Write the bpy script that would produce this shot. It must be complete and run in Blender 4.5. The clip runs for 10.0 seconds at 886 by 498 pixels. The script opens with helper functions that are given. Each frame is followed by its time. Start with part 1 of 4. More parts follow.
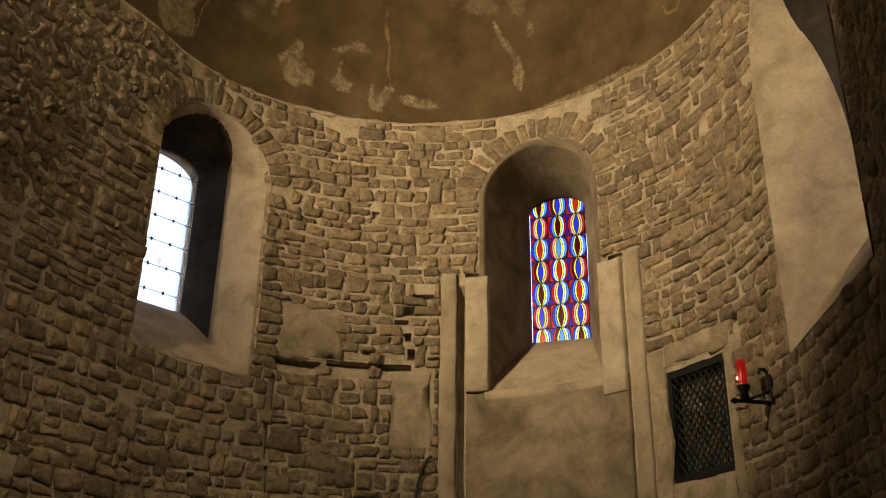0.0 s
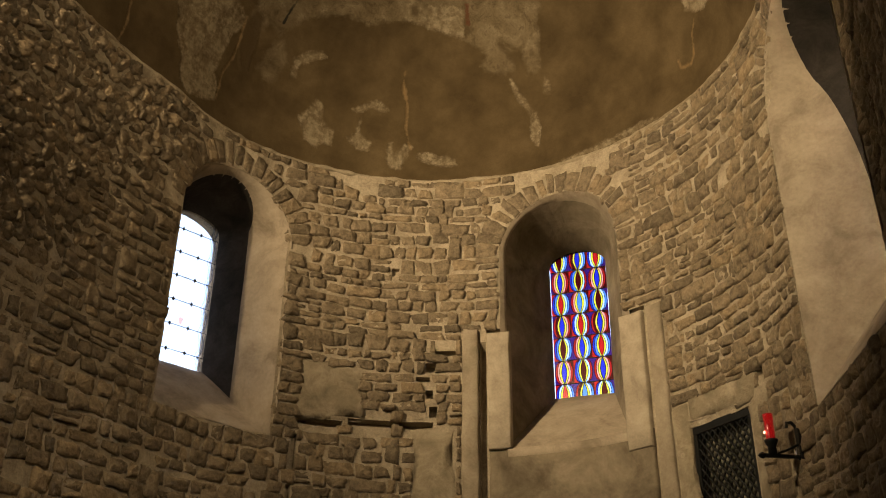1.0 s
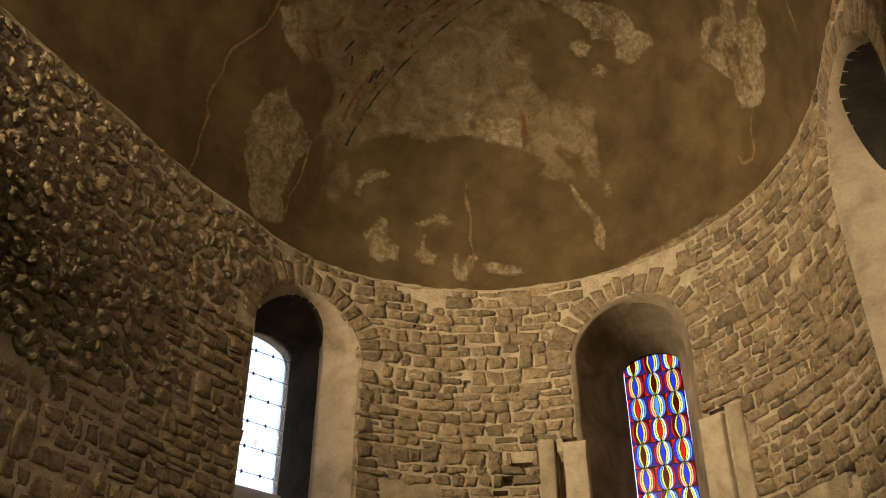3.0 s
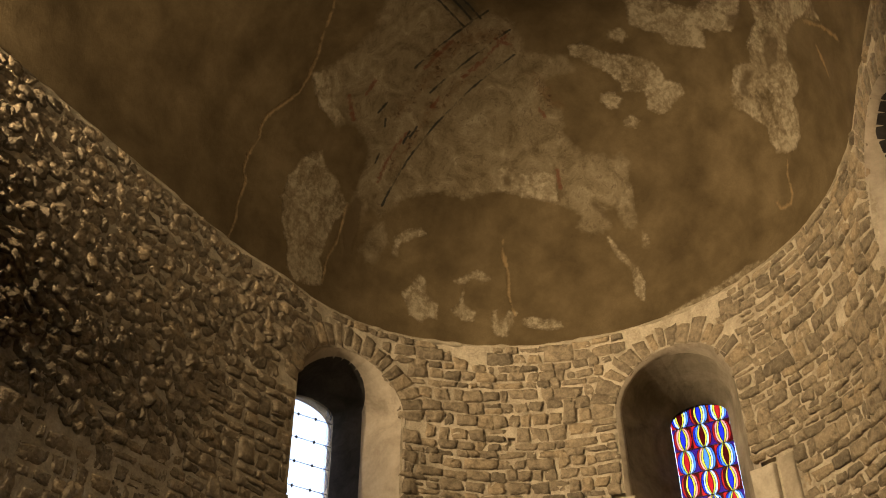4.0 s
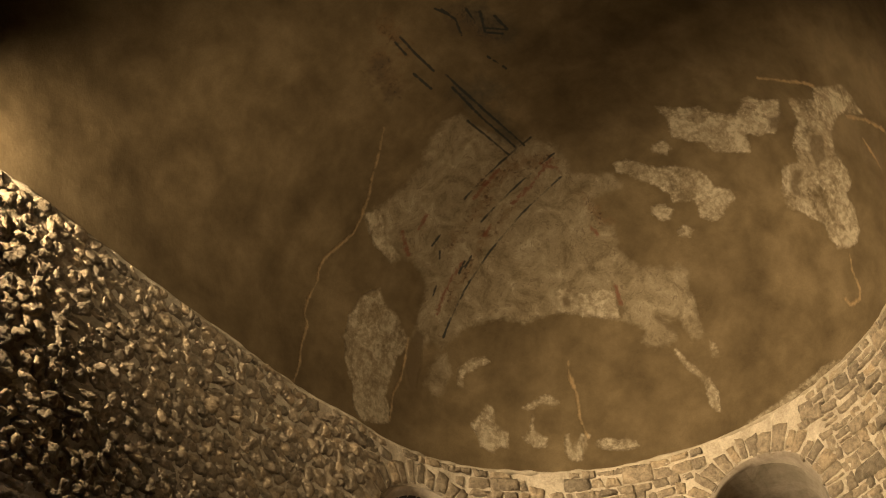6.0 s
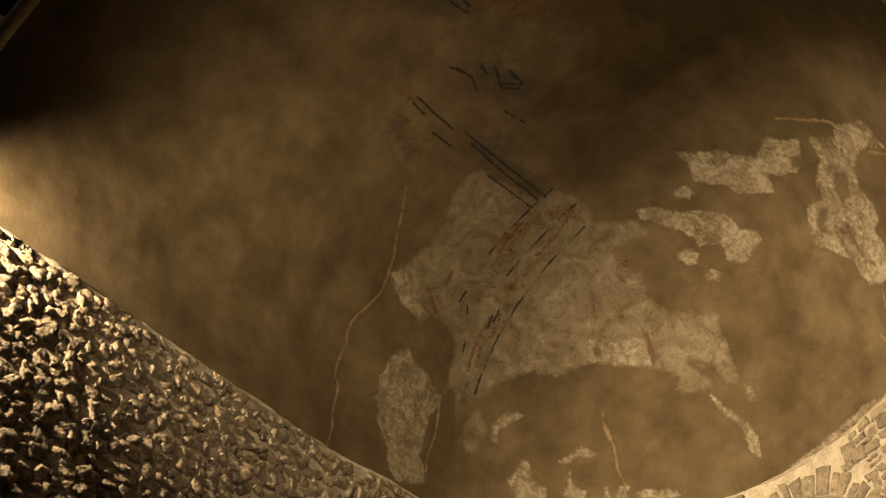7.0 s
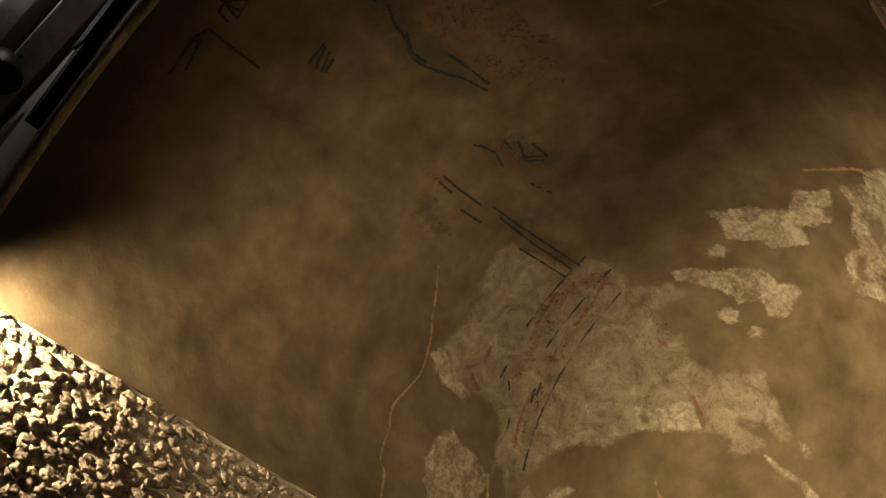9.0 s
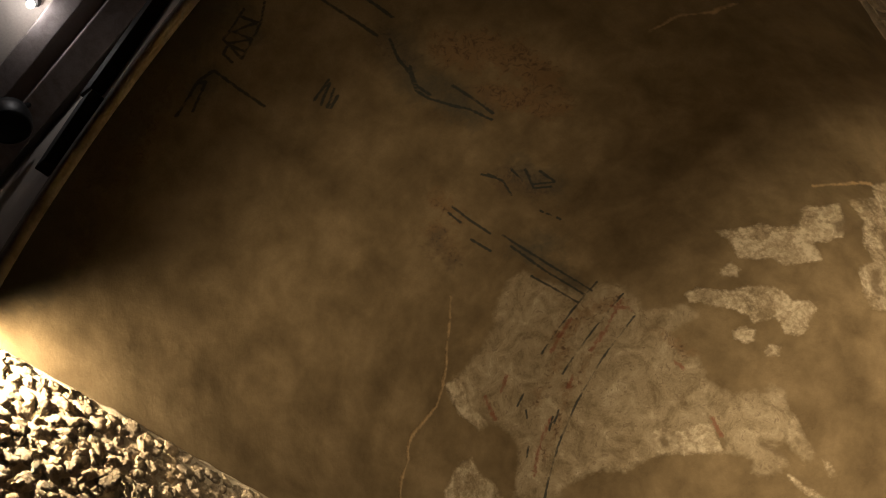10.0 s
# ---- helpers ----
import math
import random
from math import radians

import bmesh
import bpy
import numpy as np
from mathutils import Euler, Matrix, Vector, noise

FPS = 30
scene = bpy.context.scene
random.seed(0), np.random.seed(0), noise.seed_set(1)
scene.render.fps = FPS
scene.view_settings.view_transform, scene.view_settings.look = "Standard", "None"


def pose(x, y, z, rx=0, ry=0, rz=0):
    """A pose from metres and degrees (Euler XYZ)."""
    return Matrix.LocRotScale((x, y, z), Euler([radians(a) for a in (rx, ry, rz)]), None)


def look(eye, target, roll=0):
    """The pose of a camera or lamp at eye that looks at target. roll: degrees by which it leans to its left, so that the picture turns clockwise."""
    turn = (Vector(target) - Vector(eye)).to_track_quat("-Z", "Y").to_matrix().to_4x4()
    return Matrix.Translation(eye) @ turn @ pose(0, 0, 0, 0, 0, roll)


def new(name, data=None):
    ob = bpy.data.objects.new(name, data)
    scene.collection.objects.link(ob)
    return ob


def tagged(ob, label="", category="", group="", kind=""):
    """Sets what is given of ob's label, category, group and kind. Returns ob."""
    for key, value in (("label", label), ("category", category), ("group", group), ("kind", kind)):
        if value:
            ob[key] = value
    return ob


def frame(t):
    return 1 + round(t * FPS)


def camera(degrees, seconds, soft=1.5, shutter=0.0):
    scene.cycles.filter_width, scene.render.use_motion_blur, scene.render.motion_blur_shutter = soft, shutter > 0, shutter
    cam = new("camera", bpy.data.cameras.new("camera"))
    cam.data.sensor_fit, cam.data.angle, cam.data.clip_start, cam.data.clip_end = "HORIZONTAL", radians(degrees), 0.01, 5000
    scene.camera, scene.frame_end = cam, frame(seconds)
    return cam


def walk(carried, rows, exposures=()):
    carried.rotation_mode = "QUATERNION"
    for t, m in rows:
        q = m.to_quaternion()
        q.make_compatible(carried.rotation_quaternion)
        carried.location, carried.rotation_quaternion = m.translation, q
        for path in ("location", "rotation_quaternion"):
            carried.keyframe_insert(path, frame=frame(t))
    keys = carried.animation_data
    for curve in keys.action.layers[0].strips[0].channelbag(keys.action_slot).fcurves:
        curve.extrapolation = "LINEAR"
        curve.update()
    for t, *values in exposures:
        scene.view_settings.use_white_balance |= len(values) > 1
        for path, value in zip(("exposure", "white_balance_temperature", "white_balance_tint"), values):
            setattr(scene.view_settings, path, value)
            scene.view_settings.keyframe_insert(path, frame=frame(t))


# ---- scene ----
R = 2.4          # radius of apse and vault
Z0 = 6.49        # springing of the vault above the floor
Y0 = -4.2        # front edge of the vault
UL = 4.2         # length of the straight side walls
ARC = math.pi * R
EYE = (2.141, -5.083, 1.60)

cam = camera(49.05, 10.0, soft=1.05)
TURNS = [
    (0, 114.43, -0.82, 19.75), (0.5, 115.78, -0.74, 20.29), (1, 117.72, -0.59, 21.18),
    (1.5, 119.60, -0.40, 22.19), (2, 121.03, -0.38, 23.46), (2.5, 122.57, -0.24, 24.67),
    (4, 127.58, 0.31, 29.16), (4.5, 129.40, 0.57, 30.32), (5, 131.48, 1.03, 31.92),
    (5.5, 133.33, 1.41, 33.44), (6, 135.29, 1.78, 35.12), (7.5, 140.14, 2.85, 39.59),
    (8, 141.40, 3.02, 40.84), (8.5, 142.56, 3.30, 41.82), (9, 143.53, 3.62, 42.73),
    (9.5, 144.52, 4.00, 43.71), (10, 145.49, 4.42, 44.97),
]
walk(cam, [(t, pose(*EYE, rx, ry, rz)) for t, rx, ry, rz in TURNS], [(0, 3.52, 6500, 10), (2, 3.52, 6500, 10), (3.5, 3.70, 6450, 10),
      (4.5, 3.90, 6380, 10), (6, 4.32, 6250, 10), (7.5, 4.58, 6000, 10), (10, 4.72, 5850, 10)])

# ---- light ----
world = bpy.data.worlds.new("sky")
scene.world = world
world.use_nodes = True
wn = world.node_tree
sky = wn.nodes.new("ShaderNodeTexSky")
sky.sky_type, sky.sun_disc = "NISHITA", False
sky.sun_elevation, sky.sun_rotation = radians(48), radians(180)
sky.dust_density, sky.air_density, sky.ozone_density = 7.0, 0.8, 0.6
wn.nodes["Background"].inputs[1].default_value = 0.15
wn.links.new(sky.outputs[0], wn.nodes["Background"].inputs[0])

sun = new("sun", bpy.data.lights.new("sun", "SUN"))
sun.data.energy, sun.data.angle, sun.data.color = 3.0, radians(0.5), (1.0, 0.95, 0.88)
sun.matrix_world = look((0, -30, 33), (0, 0, 0))


def spot(name, eye, target, watts, angle, blend, size, colour):
    lamp = new(name, bpy.data.lights.new(name, "SPOT"))
    lamp.data.energy, lamp.data.spot_size, lamp.data.spot_blend = watts, radians(angle), blend
    lamp.data.shadow_soft_size, lamp.data.color = size, colour
    lamp.matrix_world = look(eye, target)
    return lamp


WARM = (1.0, 0.75, 0.45)
LAMP_L = (-2.18, -4.34, 6.28)
AIM = (1.0, 2.1, 6.0)
spot("floodlight_beam", LAMP_L, AIM, 236, 62, 1.0, 0.04, WARM)
spot("floodlight_spill", (-1.98, -4.32, 6.22), (0.8, 0.3, 6.8), 11, 140, 1.0, 0.04, WARM)
spot("floodlight_low_beam", LAMP_L, (-2.42, -3.9, 6.24), 41, 142, 1.0, 0.04, WARM)
# unseen right-hand lamp, added as fill for the left wall and vault
FILL_R = (2.50, -4.34, 6.25)
spot("right_fill_beam", FILL_R, (-2.15, 0.2, 7.75), 46, 68, 1.0, 0.04, WARM)
spot("right_fill_low_beam", FILL_R, (-1.8, 0.5, 1.5), 50, 60, 1.0, 0.04, WARM)
NAVE_LAMP = (-2.25, -5.02, 10.22)
glow = new("nave_glow", bpy.data.lights.new("nave_glow", "POINT"))
glow.data.energy, glow.data.shadow_soft_size, glow.data.color = 0.28, 0.05, (1.0, 0.90, 0.82)
glow.location = NAVE_LAMP


# ---- materials ----
def nodes_of(name):
    m = bpy.data.materials.new(name)
    m.use_nodes = True
    t = m.node_tree
    return m, t, t.nodes["Principled BSDF"]


def add(t, kind, **sets):
    n = t.nodes.new("ShaderNode" + kind)
    for key, v in sets.items():
        n.inputs[key].default_value = v
    return n


def noise_node(t, coord, scale, detail=6, rough=0.6, distort=0.0):
    n = add(t, "TexNoise", Scale=scale, Detail=detail, Roughness=rough, Distortion=distort)
    t.links.new(coord, n.inputs["Vector"])
    return n


def ramp(t, fac, stops):
    n = t.nodes.new("ShaderNodeValToRGB")
    e = n.color_ramp.elements
    while len(e) < len(stops):
        e.new(0.5)
    for el, (p, c) in zip(e, stops):
        el.position, el.color = p, (*c, 1)
    t.links.new(fac, n.inputs[0])
    return n


def mix(t, fac, a, b, mode="MIX"):
    n = t.nodes.new("ShaderNodeMix")
    n.data_type, n.blend_type = "RGBA", mode
    for s, v in ((0, fac), (6, a), (7, b)):
        if isinstance(v, (int, float)):
            n.inputs[s].default_value = v
        elif isinstance(v, tuple):
            n.inputs[s].default_value = (*v, 1)
        else:
            t.links.new(v, n.inputs[s])
    return n.outputs[2]


def math_node(t, op, a, b=0.0, c=0.0):
    n = t.nodes.new("ShaderNodeMath")
    n.operation = op
    for i, v in enumerate((a, b, c)):
        if isinstance(v, (int, float)):
            n.inputs[i].default_value = v
        else:
            t.links.new(v, n.inputs[i])
    return n.outputs[0]


def bump(t, height, strength, distance, normal=None):
    n = add(t, "Bump", Strength=strength, Distance=distance)
    t.links.new(height, n.inputs["Height"])
    if normal:
        t.links.new(normal, n.inputs["Normal"])
    return n.outputs[0]


def rough_material(name, dark, mid, light, scale=5.0, fine=60.0, relief=0.006, roughness=0.9, per_piece=0.0, island=False, grain=0.2):
    """Mineral surface: stains at one scale, grain at another, relief in both."""
    m, t, b = nodes_of(name)
    co = t.nodes.new("ShaderNodeTexCoord").outputs["Object"]
    big, small = noise_node(t, co, scale, 5, 0.65, 0.4), noise_node(t, co, fine, 4, 0.6)
    col = ramp(t, big.outputs[0], [(0.30, dark), (0.5, mid), (0.72, light)]).outputs[0]
    col = mix(t, grain, col, ramp(t, small.outputs[0], [(0.3, (0.25, 0.22, 0.18)), (0.7, (1, 1, 1))]).outputs[0], "MULTIPLY")
    if per_piece:
        if island:
            rnd = t.nodes.new("ShaderNodeNewGeometry").outputs["Random Per Island"]
        else:
            rnd = t.nodes.new("ShaderNodeObjectInfo").outputs["Random"]
        tint = ramp(t, rnd, [(0.0, (0.52, 0.50, 0.46)), (0.35, (0.85, 0.80, 0.74)), (0.7, (1.0, 0.95, 0.88)), (1.0, (1.25, 1.14, 0.98))]).outputs[0]
        col = mix(t, per_piece, col, tint, "MULTIPLY")
    t.links.new(col, b.inputs["Base Color"])
    b.inputs["Roughness"].default_value = roughness
    b.inputs["Specular IOR Level"].default_value = 0.25
    n1 = bump(t, big.outputs[0], 0.5, relief * 4)
    t.links.new(bump(t, small.outputs[0], 0.6, relief, n1), b.inputs["Normal"])
    return m


MORTAR = rough_material("lime_mortar", (0.235, 0.196, 0.137), (0.36, 0.304, 0.217), (0.48, 0.412, 0.303), 6.0, 55, 0.012, 0.95, grain=0.4)
STONE = rough_material("sandstone", (0.135, 0.108, 0.072), (0.235, 0.193, 0.132), (0.345, 0.287, 0.20), 15.0, 46, 0.018, 0.68, 0.8, grain=0.45)
STONE_REST = rough_material("sandstone_rubble", (0.135, 0.108, 0.072), (0.235, 0.193, 0.132), (0.345, 0.287, 0.20), 15.0, 46, 0.018, 0.68, 0.8, True, 0.45)
PLASTER = rough_material("smooth_lime_plaster", (0.20, 0.163, 0.115), (0.345, 0.288, 0.213), (0.45, 0.382, 0.288), 2.8, 40, 0.003, 0.85)
INFILL = rough_material("stained_infill_plaster", (0.105, 0.085, 0.056), (0.215, 0.178, 0.124), (0.33, 0.28, 0.205), 2.6, 30, 0.006, 0.9)
PALE_SLAB = rough_material("pale_limestone", (0.25, 0.21, 0.155), (0.36, 0.306, 0.228), (0.45, 0.39, 0.297), 5.0, 60, 0.003, 0.85)
DRESSED = rough_material("dressed_stone", (0.19, 0.157, 0.108), (0.29, 0.241, 0.172), (0.37, 0.314, 0.23), 4.0, 60, 0.003, 0.85)
NAVE_PLASTER = rough_material("pale_nave_plaster", (0.42, 0.37, 0.32), (0.50, 0.44, 0.385), (0.56, 0.50, 0.43), 1.3, 40, 0.002, 0.9)
TIMBER = rough_material("dark_timber", (0.018, 0.013, 0.009), (0.03, 0.022, 0.015), (0.05, 0.036, 0.024), 9.0, 80, 0.003, 0.7)
FLAGS = rough_material("stone_flags", (0.14, 0.12, 0.095), (0.20, 0.175, 0.14), (0.27, 0.24, 0.19), 2.0, 50, 0.003, 0.7)


def plain(name, colour, roughness=0.5, metal=0.0, emit=0.0):
    m, t, b = nodes_of(name)
    co = t.nodes.new("ShaderNodeTexCoord").outputs["Object"]
    n = noise_node(t, co, 35, 4)
    dark = tuple(v * 0.75 for v in colour)
    t.links.new(mix(t, n.outputs[0], dark, colour), b.inputs["Base Color"])
    b.inputs["Roughness"].default_value, b.inputs["Metallic"].default_value = roughness, metal
    if emit:
        b.inputs["Emission Color"].default_value, b.inputs["Emission Strength"].default_value = (*colour, 1), emit
    return m


IRON = plain("black_wrought_iron", (0.0105, 0.011, 0.010), 0.6, 0.6)
LEAD = plain("lead_came", (0.0105, 0.011, 0.013), 0.6, 0.5)
BLACK = plain("black_enamel", (0.01, 0.01, 0.01), 0.5)
RUBBER = plain("black_cable_sheath", (0.0105, 0.011, 0.010), 0.6)


def glass(name, colour, gloss=0.06):
    m, t, b = nodes_of(name)
    co = t.nodes.new("ShaderNodeTexCoord").outputs["Object"]
    n = noise_node(t, co, 14, 3)
    tr, gl = t.nodes.new("ShaderNodeBsdfTransparent"), add(t, "BsdfGlossy", Roughness=0.15)
    dark = tuple(v * 0.72 for v in colour)
    t.links.new(mix(t, n.outputs[0], dark, colour), tr.inputs[0])
    mx = t.nodes.new("ShaderNodeMixShader")
    mx.inputs[0].default_value = gloss
    t.links.new(tr.outputs[0], mx.inputs[1])
    t.links.new(gl.outputs[0], mx.inputs[2])
    t.links.new(mx.outputs[0], t.nodes["Material Output"].inputs[0])
    return m


# ---- mesh helpers ----
def mesh_of(name, verts, faces, material=None, smooth=False):
    me = bpy.data.meshes.new(name)
    me.from_pydata([tuple(v) for v in verts], [], faces)
    if material:
        me.materials.append(material)
    if smooth:
        me.polygons.foreach_set("use_smooth", [True] * len(me.polygons))
    me.update()
    return me


def part(name, bm, material, parent, label="", smooth=False):
    """Links a bmesh as one mesh object under a thing."""
    me = bpy.data.meshes.new(name)
    bmesh.ops.recalc_face_normals(bm, faces=bm.faces)
    bm.to_mesh(me)
    bm.free()
    me.materials.append(material)
    if smooth:
        me.polygons.foreach_set("use_smooth", [True] * len(me.polygons))
    ob = new(name, me)
    ob.parent = parent
    if label:
        tagged(ob, label)
    return ob


def box(size, at=(0, 0, 0), bevel=0.0, turn=None, segs=2):
    bm = bmesh.new()
    bmesh.ops.create_cube(bm, size=1)
    bmesh.ops.scale(bm, vec=size, verts=bm.verts)
    if bevel:
        bmesh.ops.bevel(bm, geom=bm.edges[:], offset=bevel, segments=segs, affect="EDGES", profile=0.6)
    if turn:
        bmesh.ops.transform(bm, matrix=turn, verts=bm.verts)
    bmesh.ops.translate(bm, vec=at, verts=bm.verts)
    return bm


def tube(points, radius, sides=10):
    """A rod along a line of points, closed at both ends."""
    bm = bmesh.new()
    pts = [Vector(p) for p in points]
    rings = []
    for i, p in enumerate(pts):
        d = (pts[min(i + 1, len(pts) - 1)] - pts[max(i - 1, 0)]).normalized()
        q = d.to_track_quat("Z", "Y")
        rings.append([bm.verts.new(p + q @ Vector((radius * math.cos(a), radius * math.sin(a), 0)))
                      for a in (2 * math.pi * k / sides for k in range(sides))])
    for a, b in zip(rings, rings[1:]):
        for k in range(sides):
            bm.faces.new((a[k], a[(k + 1) % sides], b[(k + 1) % sides], b[k]))
    bm.faces.new(rings[0][::-1])
    bm.faces.new(rings[-1])
    return bm


def turned(profile, sides=24):
    """A turned body round z from (radius, height) pairs."""
    bm = bmesh.new()
    rings = [[bm.verts.new((r * math.cos(2 * math.pi * k / sides), r * math.sin(2 * math.pi * k / sides), z)) for k in range(sides)]
             for r, z in profile]
    for a, b in zip(rings, rings[1:]):
        for k in range(sides):
            bm.faces.new((a[k], a[(k + 1) % sides], b[(k + 1) % sides], b[k]))
    bm.faces.new(rings[0][::-1])
    bm.faces.new(rings[-1])
    return bm


A1 = radians(162)                                  # the apse's curve ends here
BEND = [(0.951 * R, 0.309 * R), (1.110 * R, -0.230 * R), (1.150 * R, Y0)]   # the right side wall
L1 = math.dist(BEND[0], BEND[1])
L2 = math.dist(BEND[1], BEND[2])
U1 = UL + R * A1
UEND = U1 + L1 + L2


def u_at(theta):
    """Way along the wall for an angle from the apse's axis, in degrees."""
    return UL + R * radians(theta + 90)


def left_squeeze(y):
    """The left side leans a little inwards where it turns into the apse."""
    circle = np.maximum(np.where(y > 0, np.sqrt(np.maximum(R * R - y * y, 1e-9)), R), 0.3 * R)
    return 1 - 0.032 * R * np.exp(-((y - 0.12 * R) / (0.22 * R)) ** 2) / circle


def wall_points(u, z, d):
    """Points on the inner wall face: u along it, d out of it into the room."""
    u, z, d = np.broadcast_arrays(np.asarray(u, float), np.asarray(z, float), np.asarray(d, float))
    a = np.clip((u - UL) / R, 0, A1)
    out = np.stack([-(R - d) * np.cos(a), (R - d) * np.sin(a), z], -1)
    left = u < UL
    out[left, 1] = (Y0 + u)[left]
    out[:, 0] = np.where(out[:, 0] < 0, out[:, 0] * left_squeeze(out[:, 1]), out[:, 0])
    start = U1
    for (x0, y0), (x1, y1), n in ((BEND[0], BEND[1], L1), (BEND[1], BEND[2], L2)):
        dx, dy = (x1 - x0) / n, (y1 - y0) / n
        on = u >= start
        w = u - start
        out[on, 0] = (x0 + dx * w + dy * d)[on]
        out[on, 1] = (y0 + dy * w - dx * d)[on]
        start += n
    return out


def wall_point(u, z, d=0.0):
    return Vector(wall_points(np.array([u]), np.array([z]), np.array([d]))[0])


def right_reach(y):
    """How far the right side stands from the middle, over the apse's circle."""
    (x0, y0), (x1, y1), (x2, y2) = BEND
    return np.where(y > y0, np.sqrt(np.maximum(R * R - y * y, 1e-9)), np.where(y > y1, x0 + (x1 - x0) * (y - y0) / (y1 - y0), x1 + (x2 - x1) * (y - y1) / (y2 - y1)))


# ---- windows: splayed openings ----
# way along the wall, angle of the axis, width, sill and top at the face, depth of the splay
WINDOWS = [(u_at(-66.0), -66, 1.05, Z0 - 2.57, Z0 - 0.36, 0.62), (u_at(7.2), -1.0, 1.05, Z0 - 2.64, Z0 - 0.34, 0.75), (U1 + 0.50, 73.6, 1.40, Z0 - 2.94, Z0 - 0.28, 0.72)]
PA_W, PA_B, PA_T = 0.54, Z0 - 1.98, Z0 - 0.52


def arch(w, zb, zt, flat=1.0, n=18):
    """Outline of an arched opening as (across, height), anticlockwise from the lower left."""
    r = w / 2
    pts = [(-r, zb), (r, zb)]
    for k in range(n + 1):
        a = math.pi * k / n
        pts.append((r * math.cos(a), zt - r * flat + r * flat * math.sin(a)))
    return pts


def window_frame_of(u, axis):
    c = wall_point(u, 0)
    a = radians(axis)
    return c, Vector((math.sin(a), math.cos(a), 0)), Vector((math.cos(a), -math.sin(a), 0))


def rise_of(wide):
    """The wide window has a slightly flatter arch, the others a round one."""
    return 1.0 if wide < 1.2 else 0.85


def section(win, depth, grow=0.0):
    """The splay's outline at a depth behind the wall face."""
    _, _, wide, sill, head, deep = win
    f = max(-0.3, min(1.0, depth / deep))
    w = wide + (PA_W - wide) * f + 2 * grow
    return arch(w, sill + (PA_B - sill) * f - grow, head + (min(PA_T, head - 0.16) - head) * f + grow, (1 - 0.45 * f) * rise_of(wide))


def cutter(win):
    c, out, across = window_frame_of(win[0], win[1])
    verts, faces, n = [], [], len(section(win, 0))
    for d in (-0.18, win[5] + 0.08, 1.8):
        verts += [c + out * d + across * x + Vector((0, 0, z)) for x, z in section(win, d, 0.5 if d > 1.5 else 0.016)]
    for i in range(2):
        for k in range(n):
            a, b = i * n + k, i * n + (k + 1) % n
            faces.append((a, b, b + n, a + n))
    faces.append(tuple(range(n))[::-1])
    faces.append(tuple(range(2 * n, 3 * n)))
    me = mesh_of("cut", verts, faces)
    bm = bmesh.new()
    bm.from_mesh(me)
    bmesh.ops.recalc_face_normals(bm, faces=bm.faces)
    bm.to_mesh(me)
    bm.free()
    return new("cut", me)


def thick_wall(name, u0, u1, z0, z1, thick, cuts, label, step=0.12):
    """A wall along the plan's line, with real thickness and openings cut through."""
    n = max(1, int((u1 - u0) / step))
    verts, faces = [], []
    for i in range(n + 1):
        u = u0 + (u1 - u0) * i / n
        verts += [wall_point(u, z0), wall_point(u, z1), wall_point(u, z1, -thick), wall_point(u, z0, -thick)]
    for i in range(n):
        for k in range(4):
            a, b = 4 * i + k, 4 * i + (k + 1) % 4
            faces.append((a, b, b + 4, a + 4))
    faces += [(0, 1, 2, 3), (4 * n + 3, 4 * n + 2, 4 * n + 1, 4 * n)]
    me = mesh_of(name, verts, faces, MORTAR)
    bm = bmesh.new()
    bm.from_mesh(me)
    bmesh.ops.recalc_face_normals(bm, faces=bm.faces)
    bm.to_mesh(me)
    bm.free()
    ob = new(name, me)
    for c in cuts:
        md = ob.modifiers.new("opening", "BOOLEAN")
        md.object, md.operation, md.solver = c, "DIFFERENCE", "EXACT"
    if cuts:
        dg = bpy.context.evaluated_depsgraph_get()
        ob.data = bpy.data.meshes.new_from_object(ob.evaluated_get(dg))
        ob.modifiers.clear()
    return tagged(ob, label, "wall", kind="structure")


def hole_cutter(boxes):
    """Recesses in the wall face: (u, z, width, height, depth) each."""
    verts, faces = [], []
    for u, z, w, h, deep in boxes:
        k = len(verts)
        for du, dz in ((-w, -h), (w, -h), (w, h), (-w, h)):
            verts.append(wall_point(u + du / 2, z + dz / 2, 0.06))
        for du, dz in ((-w, -h), (w, -h), (w, h), (-w, h)):
            verts.append(wall_point(u + du / 2 * 0.9, z + dz / 2 * 0.9, -deep))
        faces += [tuple(k + i for i in f) for f in ((0, 1, 2, 3), (7, 6, 5, 4), (0, 4, 5, 1), (1, 5, 6, 2), (2, 6, 7, 3), (3, 7, 4, 0))]
    me = mesh_of("cut", verts, faces)
    bm = bmesh.new()
    bm.from_mesh(me)
    bmesh.ops.recalc_face_normals(bm, faces=bm.faces)
    bm.to_mesh(me)
    bm.free()
    return new("cut", me)


def zr(v):
    """Height from a share of the radius under the springing."""
    return Z0 + v * R


